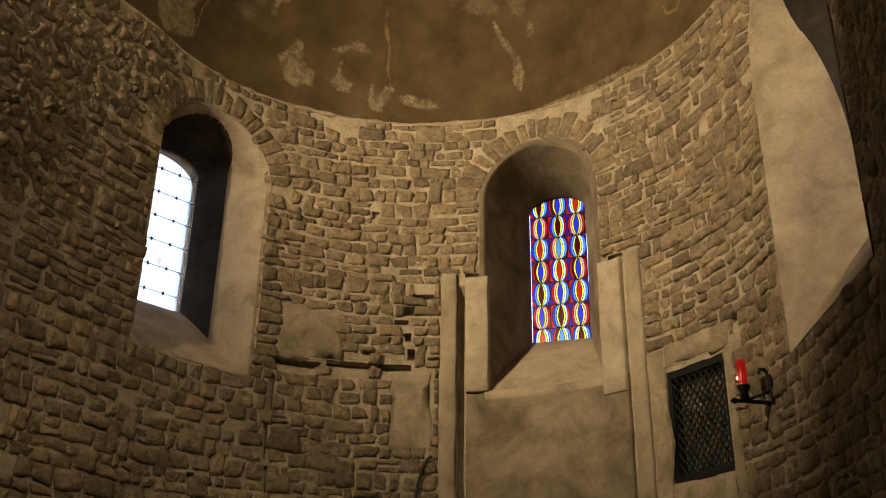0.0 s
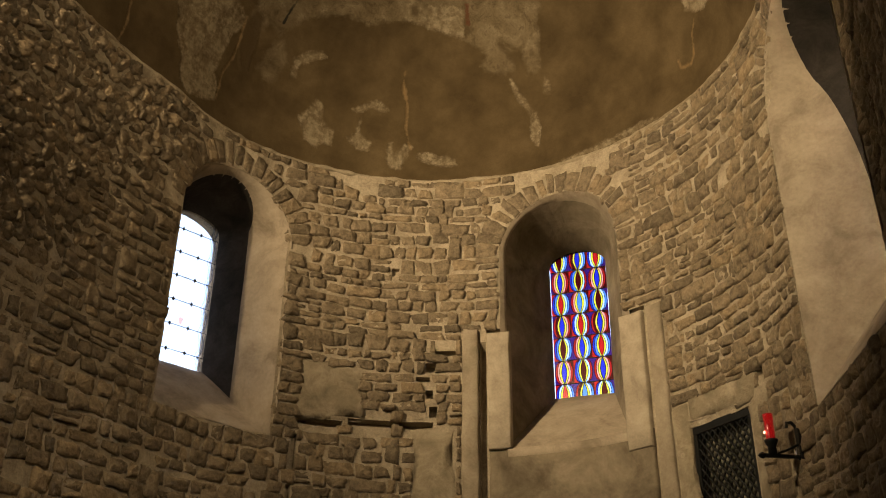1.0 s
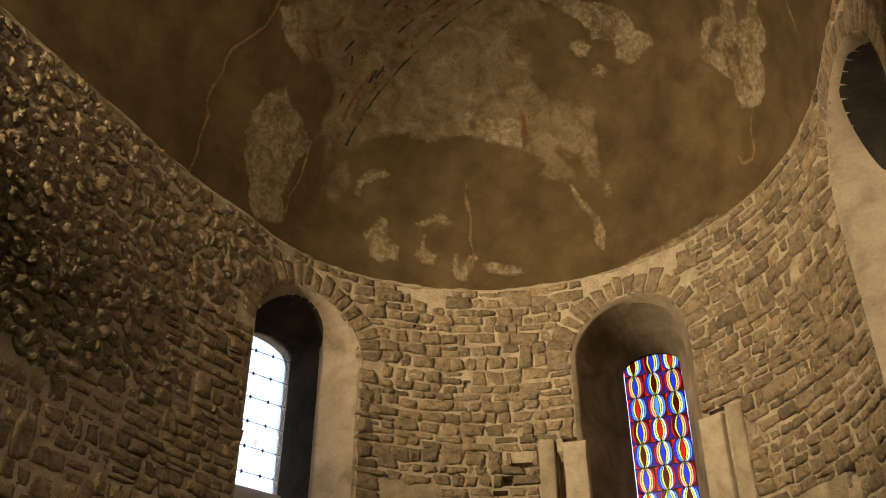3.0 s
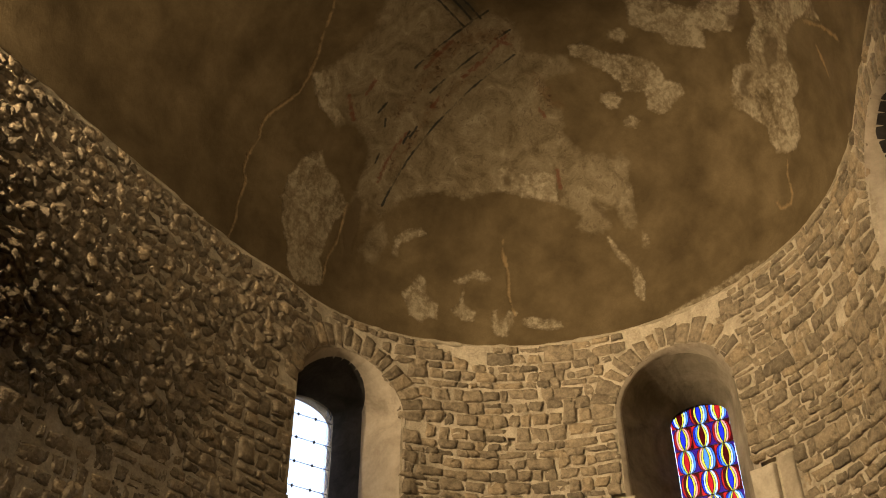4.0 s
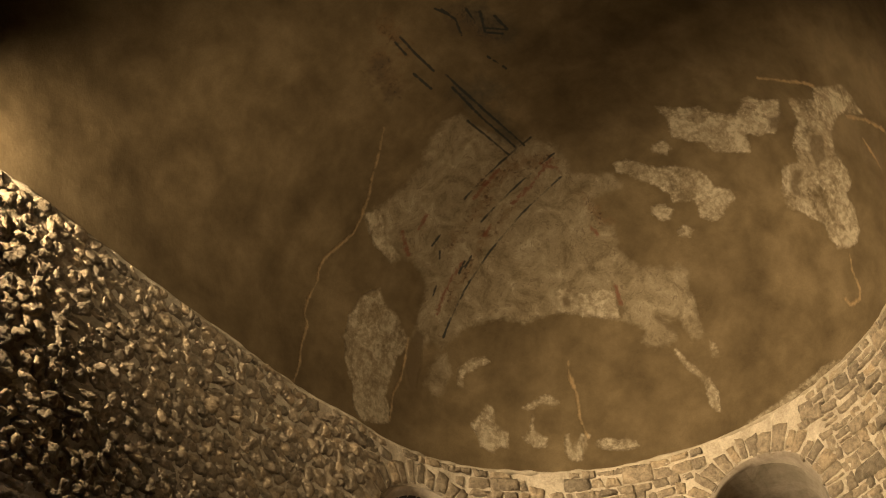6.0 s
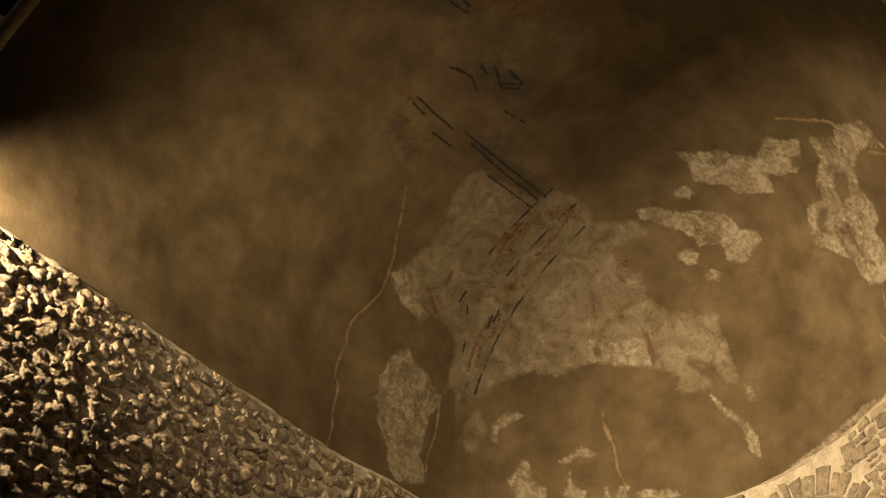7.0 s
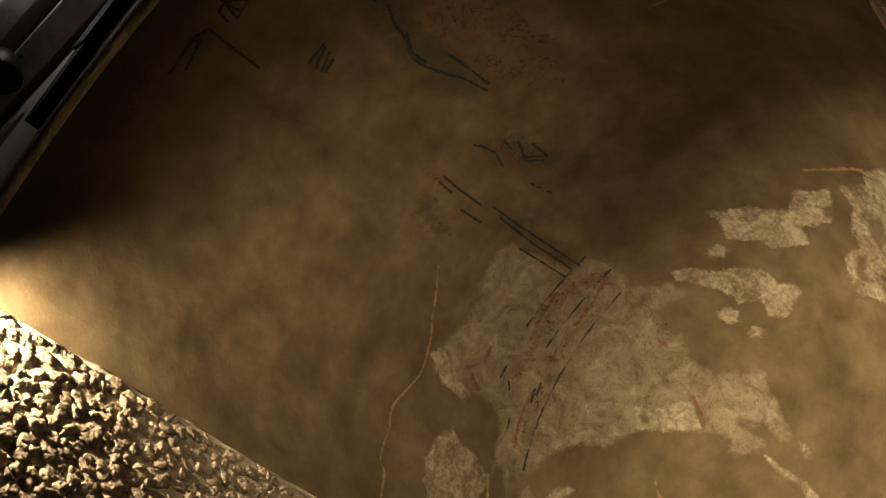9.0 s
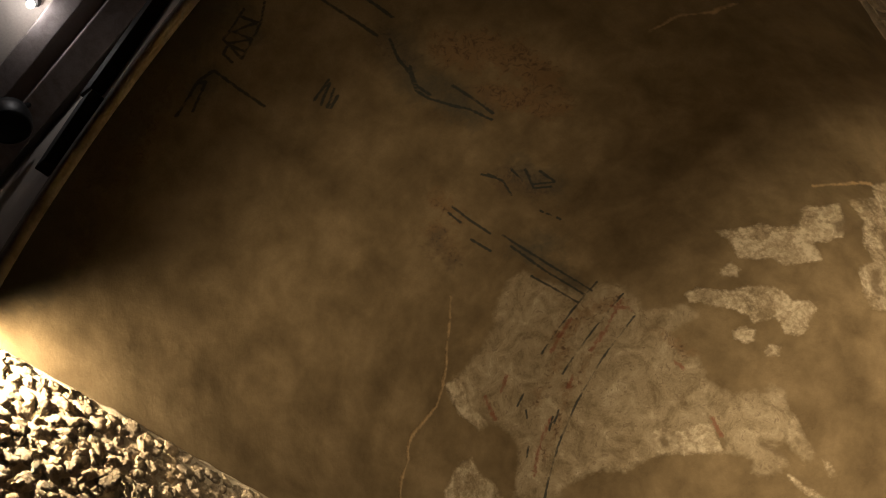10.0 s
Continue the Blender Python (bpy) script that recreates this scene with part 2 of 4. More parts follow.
NICHE = (u_at(40.3), zr(-1.305), 14.4 * R * radians(1), 0.345 * R)      # barred cupboard: u, z, width, height
HOLES = [(u_at(-17.5), zr(-0.735), 0.20, 0.05, 0.10), (u_at(-20.5), zr(-0.79), 0.10, 0.09, 0.10), (u_at(-22.2), zr(-0.835), 0.13, 0.05, 0.09),
         (u_at(-20.8), zr(-0.89), 0.06, 0.08, 0.10), (u_at(-20.0), zr(-0.955), 0.07, 0.10, 0.10), (u_at(-28.6), zr(-0.412), 0.075, 0.085, 0.05),
         (u_at(51.6), zr(-1.055), 0.075, 0.06, 0.14), (u_at(-62.0), zr(-1.44), 0.07, 0.04, 0.08), (u_at(-47.6), zr(-1.14), 0.05, 0.36, 0.06), (u_at(-48.1), zr(-1.30), 0.045, 0.30, 0.06), (u_at(-47.4), zr(-1.43), 0.04, 0.26, 0.05), (u_at(-9.75), 3.55, 0.055, 2.66, 0.08),
         (u_at(-6.6), zr(-0.655), 0.22, 0.036, 0.07), (u_at(23.2), zr(-0.685), 0.21, 0.04, 0.07),
         (u_at(-43.0), zr(-1.018), 0.42, 0.065, 0.12), (u_at(-32.5), zr(-1.004), 0.40, 0.060, 0.12), (u_at(-23.4), zr(-1.006), 0.30, 0.065, 0.12)]

cuts = [cutter(w) for w in WINDOWS] + [hole_cutter(HOLES + [(*NICHE, 0.34)])]
JOIN = 0.7
wall_left = thick_wall("wall_left", 0, UL - JOIN, 0, Z0, 0.95, [], "rough rubble stone side wall lit by a raking lamp")
wall_apse = thick_wall("wall_apse", UL - JOIN, U1 + L1 + 0.3, 0, Z0, 0.95, cuts, "curved apse wall of coursed sandstone rubble in lime mortar")
wall_right = thick_wall("wall_right", U1 + L1 + 0.3, UEND, 0, Z0, 0.95, [], "rubble stone side wall beside the arch")
for c in cuts:
    me = c.data
    bpy.data.objects.remove(c)
    bpy.data.meshes.remove(me)


# ---- vault: barrel and half dome in one shell ----
def vault_shell():
    ys = np.linspace(Y0, 0, 290)[:-1]
    ps = np.linspace(0, math.pi / 2 - 0.004, 260)
    ph = np.linspace(0, math.pi, 520)
    rows = []
    for y in ys:
        rows.append(np.stack([-R * np.cos(ph), np.full_like(ph, y), R * np.sin(ph)], -1))
    for p in ps:
        rows.append(R * np.stack([-np.cos(p) * np.cos(ph), np.full_like(ph, math.sin(p)), np.cos(p) * np.sin(ph)], -1))
    return np.array(rows)


def on_vault(phi, y):
    """A place on the vault from its angle over the left springing, in degrees, and its y."""
    r = R if y < 0 else math.sqrt(max(R * R - y * y, 0))
    return np.array((-r * math.cos(radians(phi)), y, r * math.sin(radians(phi))))


# outlines of the older plaster left on the vault: angle and y, corner by corner
WORN = [
    (70.9, -0.49, 74.6, -0.47, 75.6, -0.21, 78.8, 0.12, 83, 0.21, 86.3, 0.45, 85.9, 0.65, 85.2, 0.77, 86.2, 1.05, 85.8, 1.23, 87.7, 1.35, 85.3, 1.52, 86, 1.6, 78.4, 1.72, 73, 1.94, 65.7, 1.81, 59.8, 1.66, 54, 1.56, 49.3, 1.48, 44.9, 1.28, 40.4, 1.13, 34.8, 1.02, 29.3, 0.96, 30.3, 0.74, 37.2, 0.68, 41.2, 0.45, 41.6, 0.22, 38.7, 0.04, 39.2, -0.15, 41.3, -0.35, 43.2, -0.46, 45.8, -0.39, 51.8, -0.34, 59.4, -0.32, 64.1, -0.44),
]
WORN_SMALL = [
    (85.3, 1.52, 86, 1.6, 90.2, 1.73, 97.8, 1.81, 101.4, 1.79, 103.4, 1.86, 103.2, 1.96, 105.3, 2.17, 98.3, 2.19, 94.9, 2.07, 89.8, 2.09, 91.1, 2.16, 85.1, 2.18, 78, 2.16, 74.2, 2.1, 79.3, 2.06, 74, 1.97, 72.7, 1.94, 78, 1.71),
    (26.7, 0.93, 28.6, 1.03, 25.1, 1.13, 19.2, 1.12, 17.5, 1.02, 18.8, 0.91),
    (84.9, 0.74, 88.7, 0.85, 91.7, 0.89, 94.9, 0.92, 94.7, 1.06, 91.3, 1.05, 86.2, 1.05, 84.3, 0.87),
    (43, 0.46, 41.8, 0.74, 31.6, 0.91, 25.6, 0.75, 26.9, 0.63, 35.3, 0.57),
]
PALE1 = [
    (43.6, -0.45, 45.9, -0.37, 44.5, -0.21, 42, -0.07, 41.2, 0.08, 38.6, 0.04, 39, -0.14, 40.8, -0.3),
    (30.5, 0, 32.1, 0.08, 29.2, 0.2, 29.4, 0.36, 26.9, 0.53, 26.6, 0.62, 22.5, 0.59, 19.6, 0.55, 15, 0.54, 10.3, 0.52, 7.9, 0.61, 4.8, 0.62, 2.2, 0.42, 1.3, 0.27, 3.2, 0.18, 8.1, 0.13, 12.3, 0.02, 17, -0.06, 16.6, -0.12, 18.3, -0.07, 22.2, -0.09, 27.9, -0.05),
    (59.2, 1.54, 62.7, 1.5, 66.1, 1.54, 68.7, 1.66, 73.5, 1.69, 76.7, 1.77, 73.4, 1.93, 66.9, 1.84, 62, 1.73, 58.6, 1.63),
]
PALE2 = [
    (21.6, 1.49, 19.5, 1.55, 15.8, 1.58, 14.1, 1.69, 8.2, 1.69, 8.6, 1.63, 6.1, 1.6, 7.4, 1.49, 10.7, 1.46, 13.6, 1.41, 17, 1.46),
    (22.4, 1.82, 17.4, 1.85, 14.9, 1.93, 11.3, 1.92, 10.3, 1.86, 13.2, 1.78, 15.9, 1.82),
    (23.8, 1.74, 27.2, 1.8, 31.1, 1.85, 31.8, 1.93, 30.2, 1.95, 28.2, 1.91, 27.1, 1.84, 24.4, 1.8),
    (27.6, 1.17, 31.5, 1.25, 33.8, 1.34, 33.5, 1.4, 30.4, 1.32, 27.2, 1.25, 23, 1.26, 23.1, 1.22),
    (15.2, 2.15, 19.2, 2.2, 18.4, 2.25, 22.4, 2.27, 18.8, 2.3, 14.9, 2.31, 11.7, 2.26, 11.7, 2.21),
]
PALE3 = [
    (17.5, 2.02, 18.4, 2.04, 12.7, 2.06, 18.8, 2.1, 19.4, 2.13, 10.3, 2.12, 5.8, 2.11, 5.8, 2.06, 9.8, 2.03),
    (87.3, 2.2, 91.8, 2.25, 100.9, 2.31, 105.4, 2.32, 114, 2.35, 121.1, 2.38, 115.8, 2.38, 103.3, 2.37, 101.2, 2.33, 94.3, 2.3, 87.7, 2.25),
    (108, 2.2, 112.2, 2.22, 113.6, 2.26, 109.7, 2.26, 107.9, 2.23),
    (95.8, 0.85, 99.4, 0.87, 101.5, 0.94, 105, 1.03, 110.7, 1.06, 115.5, 1.12, 117.1, 1.2, 118.4, 1.27, 122.6, 1.31, 124.6, 1.38, 121.8, 1.42, 119.5, 1.52, 116.7, 1.55, 112.6, 1.51, 112.7, 1.42, 111.5, 1.37, 105.8, 1.35, 105.9, 1.28, 103.8, 1.19, 102, 1.14, 99.1, 1.07, 98, 0.98, 95.2, 0.95),
]
PALE4 = [
    (111.5, 0.45, 116.4, 0.51, 122.1, 0.55, 124.3, 0.61, 129.5, 0.64, 131.5, 0.5, 133.6, 0.45, 136.1, 0.48, 140.3, 0.45, 140, 0.63, 137.6, 0.78, 133, 0.83, 130.3, 0.81, 130.6, 0.99, 124.7, 0.99, 120.5, 0.97, 119.1, 0.88, 115.1, 0.85, 112.3, 0.77, 112.4, 0.62),
    (106.3, 0.8, 109.9, 0.8, 110.9, 0.9, 109, 0.94, 106, 0.88),
    (99.8, 1.32, 103.5, 1.34, 105.3, 1.4, 103.5, 1.47, 100.3, 1.44, 98.7, 1.38),
    (104.7, 1.55, 107.5, 1.53, 109.6, 1.59, 108, 1.63, 104.3, 1.61),
]
PALE5 = [
    (143.2, 0.43, 149.8, 0.36, 150.3, 0.23, 157.8, 0.08, 160, 0.12, 163.3, 0.22, 158.8, 0.3, 156.1, 0.38, 153.5, 0.58, 153.4, 0.78, 157, 0.88, 158.4, 1, 157.2, 1.08, 160.4, 1.16, 162.5, 1.3, 162.4, 1.4, 160.1, 1.48, 157, 1.53, 153.9, 1.48, 151.3, 1.41, 144, 1.4, 139.6, 1.39, 138, 1.29, 138.2, 1.1, 142.5, 1, 142, 0.83, 144.3, 0.62),
]
ISLES = [
    (62.1, 1.56, 64.3, 1.58, 64.2, 1.64, 62.1, 1.67, 60.5, 1.62),
    (141.4, 1.08, 144.6, 1.04, 142.8, 1.21, 144.5, 1.29, 141.1, 1.29, 140.2, 1.19),
    (136.8, 0.64, 141.1, 0.57, 140.6, 0.71, 136.5, 0.77),
    (146.6, 0.73, 150.7, 0.65, 150.9, 0.88, 148, 1.01, 146.2, 0.89),
    # the dark fold beside the arc, its shade put into the colour
    (25.6, 0.6, 30.4, 0.64, 29.6, 0.76, 23.6, 0.82, 16.5, 0.86, 15.2, 0.77, 19.7, 0.66),
]
# cracks and painted lines: half width, then angle and y along each
FILLET = [(174.1, 2.38, 173.7, 2.35, 174.2, 2.28, 175.0, 2.19, 175.1, 2.10, 177.3, 2.03, 179.6, 1.99, 179.8, 2.12, 179.7, 2.26, 179.5, 2.35, 179.2, 2.38)]
CRACKS = [
    (0.013, 60, -0.87, 55.7, -0.74, 51.1, -0.64, 47.5, -0.54, 42.5, -0.47, 38.3, -0.45, 34.2, -0.51, 29.8, -0.58, 26.7, -0.57, 24.8, -0.54, 20.1, -0.55, 16.7, -0.54, 14.8, -0.47, 10, -0.48, 4.7, -0.46, 0.7, -0.5),
    (0.013, 46.7, 1.88, 42.9, 1.92, 36.1, 2.02, 26.8, 2.07, 17.9, 2.13),
    (0.013, 161.5, 1.5, 164.3, 1.58, 168.8, 1.63, 170.6, 1.68, 168.6, 1.76, 166.1, 1.76),
    (0.013, 158.6, 0.35, 164.3, 0.26, 169.7, 0.22),
    (0.013, 163.1, 0.46, 168, 0.6),
    (0.013, 26.4, 0.6, 21, 0.64, 16.8, 0.66, 11.6, 0.61, 5.2, 0.62),
    (0.013, 150.4, 0.21, 144.8, 0.24, 136.8, 0.26),
    (0.013, 127.8, -1.65, 134.1, -1.67, 140.4, -1.62, 146.3, -1.66),
]
PAINT = [
    (0.0105, 75.4, -1.43, 75.5, -1.23, 76.1, -0.97),
    (0.0105, 73.9, -1.42, 73.9, -1.26),
    (0.0105, 77.5, -0.87, 78.9, -0.31, 80.5, 0.24),
    (0.0105, 76.8, -0.73, 77.3, -0.28, 78.6, 0.2),
    (0.0105, 72.5, -1.08, 73.2, -0.85),
    (0.0105, 74.5, -0.35, 76.2, 0.22),
    (0.0105, 82.9, 0.21, 72.9, 0.24, 61.4, 0.27),
    (0.0105, 85, 0.49, 72.7, 0.54, 60.7, 0.57),
    (0.0105, 83, 0.73, 70.1, 0.79, 57.5, 0.84, 45.9, 0.88, 34.8, 0.92, 32.3, 0.93),
]
PAINT_MARKS = [
    (0.010, 51.2, 0.33, 48, 0.33),
    (0.010, 51, 0.71, 47.8, 0.74),
    (0.010, 53.2, 0.73, 50, 0.75),
    (0.010, 41.4, 0.61, 39, 0.63),
    (0.010, 48.4, 0.43, 47, 0.48),
    (0.010, 84.6, -1.45, 85.7, -1.35),
]
PAINT_FRONT = [
    (0.0105, 90.1, -3.47, 90.6, -3.31, 91.7, -2.96),
    (0.0105, 95.2, -3.22, 95.9, -2.97),
    (0.0105, 92.7, -2.87, 91.1, -2.7, 90.6, -2.54, 88.8, -2.41, 89.4, -2.28, 91.3, -2.1, 92.9, -1.97, 94.2, -1.76),
    (0.0105, 91.5, -2.59, 89.7, -2.43, 90.1, -2.29),
    (0.0105, 94.1, -2.23, 94.8, -2.03, 95.3, -1.8),
    (0.0105, 56, -3.76, 63.5, -3.79, 67, -3.75, 67.2, -3.52, 67.6, -3.27),
    (0.0105, 58.6, -3.69, 64.5, -3.74, 63.3, -3.78),
    (0.0105, 79.3, -3.01, 74.5, -2.98),
    (0.0105, 78.9, -2.98, 74.5, -2.91),
    (0.0105, 78.6, -2.92, 74.9, -2.86),
    (0.0105, 78, -2.86, 75.4, -2.83),
]
PAINT_MID = [
    (0.0095, 79.4, -3.86, 72.6, -3.84, 71.9, -3.63),
    (0.0095, 79.6, -3.7, 71.9, -3.63),
    (0.0095, 77.8, -3.85, 79, -3.72, 74.9, -3.82, 75.9, -3.67, 72.3, -3.8, 73.4, -3.64),
    (0.0095, 72.8, -3.79, 70.5, -3.77, 70.3, -3.67),
    (0.0095, 82.8, -3.77, 79.6, -3.7),
    (0.0095, 85.5, -1.41, 86.5, -1.25, 85.4, -1.09),
    (0.0095, 91.4, -1.19, 90.1, -1.04, 93.4, -0.9, 93, -1.08),
    (0.0095, 90.8, -1.12, 89.8, -1, 92.2, -0.89),
    (0.0095, 86.9, -0.78, 87.1, -0.74),
    (0.0095, 87.4, -0.71, 87.7, -0.66),
    (0.0095, 88.2, -0.61, 88.4, -0.57),
    (0.0095, 89.6, -1.28, 89.3, -1.12),
]
RED = [
    (0.028, 71.9, 0.29, 63.2, 0.34),
    (0.028, 83.4, 0.52, 72.6, 0.66),
    (0.028, 74.6, 0.62, 69.7, 0.66),
    (0.028, 50.7, 0.7, 43, 0.71, 36.3, 0.77),
    (0.028, 61.8, 0.67, 59.1, 0.7),
    (0.028, 82.2, 1.26, 82.7, 1.35),
    (0.028, 78.6, 1.74, 76.1, 1.86),
    (0.028, 80.9, 0.51, 83.4, 0.64),
    (0.028, 52.5, 0.08, 49.1, 0.11),
    (0.028, 45.8, -0.02, 42.5, 0.17),
]
OCHRE = [
    (0.17, 98.5, -2.50, 104.5, -2.20, 107.0, -1.75), (0.15, 97, -2.0, 104, -1.5), (0.12, 88.3, -1.22, 90.5, -0.94),
    (0.13, 69, -1.4, 66.8, -1.14), (0.09, 66.7, 0.30, 78.1, 0.38, 83.5, 0.54), (0.05, 42.4, 0.82, 56.7, 0.73, 69.4, 0.67),
    (0.13, 60, -3.98, 48.1, -4.1, 35.8, -4.02), (0.06, 46.9, -3.82, 54.6, -3.88), (0.06, 52, 0.5, 66, 0.45), (0.06, 84, 0.9, 87, 1.3),
    (0.09, 74.5, -1.6, 74, -1.3), (0.09, 92, -2.9, 91, -2.6),
]
# dark stains and blots; the mouth's is widened, painting dimness into the colour
STAIN_SHADE = [(0.42, 18, -4.2, 40, -4.25, 65, -4.25, 100, -4.2), (0.16, 93, -2.85, 90.4, -2.45, 92, -2.15, 93.5, -1.95), (0.16, 89.5, -1.2, 91.5, -0.94), (0.10, 77.8, -0.7, 79.6, 0.15), (0.12, 81, -0.55, 83.5, -0.42), (0.10, 75.3, -3.8, 77, -3.68), (0.10, 62, -3.76, 66, -3.74), (0.10, 68, -1.35, 66, -1.1)]


def field(lines, reach, thick=1.0):
    """How far inside the strokes each point of the vault lies, over reach, from -1 to 1."""
    best = np.full(len(P), -1.0)
    for half, *rest in lines:
        half *= thick
        pts = [on_vault(rest[i], rest[i + 1]) for i in range(0, len(rest), 2)]
        for a, b in zip(pts, pts[1:]):
            ab = b - a
            f = np.clip(((P - a) @ ab) / (ab @ ab), 0, 1)
            best = np.maximum(best, (half - np.linalg.norm(P - a - f[:, None] * ab, axis=1)) / reach)
    return np.clip(best, -1, 1).astype(np.float32)


def area(outlines, reach):
    """How far inside the outlines each point of the vault lies, over reach, from -1 to 1."""
    best = np.full(len(P), -1.0)
    phi, yy = np.degrees(np.arctan2(P[:, 2], -P[:, 0])), P[:, 1]
    for line in outlines:
        corners = [(line[i], line[i + 1]) for i in range(0, len(line), 2)]
        pts = [on_vault(*c) for c in corners]
        mid = sum(pts) / len(pts)
        near = np.linalg.norm(P - mid, axis=1) < max(np.linalg.norm(p - mid) for p in pts) + reach
        q, px, py = P[near], phi[near], yy[near]
        gap, inside = np.full(len(q), 9.0), np.zeros(len(q), bool)
        for k in range(len(pts)):
            a, b = pts[k - 1], pts[k]
            ab = b - a
            f = np.clip(((q - a) @ ab) / max(ab @ ab, 1e-9), 0, 1)
            gap = np.minimum(gap, np.linalg.norm(q - a - f[:, None] * ab, axis=1))
            (x0, y0), (x1, y1) = corners[k - 1], corners[k]
            if y0 != y1:
                inside ^= ((y0 > py) != (y1 > py)) & (px < x0 + (py - y0) * (x1 - x0) / (y1 - y0))
        best[near] = np.maximum(best[near], np.where(inside, gap, -gap) / reach)
    return np.clip(best, -1, 1).astype(np.float32)


grid = vault_shell()
VR, VC = grid.shape[:2]
P = grid.reshape(-1, 3)
idx = np.arange(VR * VC).reshape(VR, VC)
quads = np.stack([idx[:-1, :-1], idx[:-1, 1:], idx[1:, 1:], idx[1:, :-1]], -1).reshape(-1, 4)
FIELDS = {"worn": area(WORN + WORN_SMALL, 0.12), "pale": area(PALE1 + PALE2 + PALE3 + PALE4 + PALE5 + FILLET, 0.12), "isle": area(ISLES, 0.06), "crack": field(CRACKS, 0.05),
          "paint": field(PAINT + PAINT_MARKS + PAINT_FRONT + PAINT_MID, 0.04), "red": field(RED, 0.05), "ochre": field(OCHRE, 0.25), "stain_shade": field(STAIN_SHADE, 0.25)}


def vault_material():
    m, t, b = nodes_of("old_vault_plaster")
    co = t.nodes.new("ShaderNodeTexCoord").outputs["Object"]

    def attr(name):
        n = t.nodes.new("ShaderNodeAttribute")
        n.attribute_name = name
        return n.outputs["Fac"]

    def band(v, lo, hi):
        n = t.nodes.new("ShaderNodeMapRange")
        n.inputs[1].default_value, n.inputs[2].default_value = lo, hi
        t.links.new(v, n.inputs[0])
        return n.outputs[0]

    def plus(a, n, gain):
        """A field with a ragged edge: noise n added, centred, times gain."""
        return math_node(t, "ADD", a, math_node(t, "MULTIPLY_ADD", n.outputs[0], gain, -gain / 2))

    def times(a, k):
        return math_node(t, "MULTIPLY", a, k)

    broad, cloud = noise_node(t, co, 0.9, 4, 0.6, 0.2), noise_node(t, co, 2.6, 6, 0.62, 0.15)
    edge, fine, grain = noise_node(t, co, 7.0, 5, 0.55, 0.5), noise_node(t, co, 24, 5, 0.65), noise_node(t, co, 90, 3, 0.6)
    blot, speck = noise_node(t, co, 9.0, 5, 0.6, 1.2), noise_node(t, co, 13, 6, 0.7, 1.6)
    worn = band(plus(plus(plus(attr("worn"), edge, 1.1), fine, 0.6), cloud, 0.8), -0.20, 0.32)
    inside = plus(plus(attr("pale"), edge, 0.7), fine, 0.4)
    pale = math_node(t, "MULTIPLY", band(inside, -0.10, 0.14), band(plus(noise_node(t, co, 3.4, 6, 0.6, 0.8).outputs[0], fine, 0.3), 0.30, 0.50))
    isle = band(plus(plus(attr("isle"), edge, 1.2), fine, 0.9), -0.15, 0.45)
    crack = band(plus(plus(attr("crack"), fine, 0.9), edge, 1.1), -0.12, 0.30)
    paint = band(plus(plus(attr("paint"), fine, 0.6), edge, 0.3), -0.13, 0.07)
    red = band(plus(plus(attr("red"), speck, 2.2), fine, 0.8), 0.05, 0.45)
    ochre = band(plus(plus(attr("ochre"), edge, 1.6), fine, 1.3), -0.05, 0.40)
    stain_shade = band(plus(plus(attr("stain_shade"), edge, 1.8), fine, 0.8), -0.15, 0.6)
    # brown stained plaster, clouded at two scales
    brown = ramp(t, cloud.outputs[0], [(0.30, (0.058, 0.040, 0.018)), (0.5, (0.088, 0.063, 0.030)), (0.72, (0.120, 0.088, 0.045))]).outputs[0]
    brown = mix(t, 0.6, brown, ramp(t, broad.outputs[0], [(0.32, (0.52, 0.49, 0.44)), (0.68, (1.0, 1.0, 1.0))]).outputs[0], "MULTIPLY")
    # older plaster under it, grey and rubbed
    old = ramp(t, mix(t, 0.35, noise_node(t, co, 4.2, 7, 0.62, 0.9).outputs[0], speck.outputs[0]), [(0.36, (0.070, 0.050, 0.025)), (0.45, (0.112, 0.086, 0.048)), (0.54, (0.155, 0.124, 0.075)), (0.64, (0.220, 0.181, 0.117))]).outputs[0]
    old = mix(t, times(band(speck.outputs[0], 0.55, 0.63), 0.65), old, (0.062, 0.040, 0.020))
    old = mix(t, times(band(blot.outputs[0], 0.57, 0.66), 0.45), old, (0.085, 0.062, 0.034))
    col = mix(t, times(worn, 0.94), brown, old)
    lime = ramp(t, mix(t, 0.4, noise_node(t, co, 5.5, 7, 0.65, 0.8).outputs[0], fine.outputs[0]), [(0.38, (0.098, 0.073, 0.040)), (0.48, (0.168, 0.134, 0.082)), (0.60, (0.265, 0.221, 0.148))]).outputs[0]
    lime = mix(t, times(band(blot.outputs[0], 0.55, 0.68), 0.6), lime, (0.105, 0.078, 0.044))
    col = mix(t, times(pale, 0.92), col, lime)
    col = mix(t, times(isle, 0.85), col, (0.070, 0.049, 0.024))
    col = mix(t, times(ochre, 0.62), col, (0.088, 0.050, 0.020))
    flecks = math_node(t, "MULTIPLY", ochre, band(speck.outputs[0], 0.52, 0.60))
    col = mix(t, times(flecks, 0.70), col, (0.030, 0.018, 0.010))
    col = mix(t, times(red, 0.75), col, (0.090, 0.030, 0.014))
    col = mix(t, times(stain_shade, 0.62), col, (0.026, 0.026, 0.019))
    col = mix(t, times(crack, 0.60), col, (0.245, 0.165, 0.078))
    col = mix(t, times(paint, 0.90), col, (0.014, 0.015, 0.013))
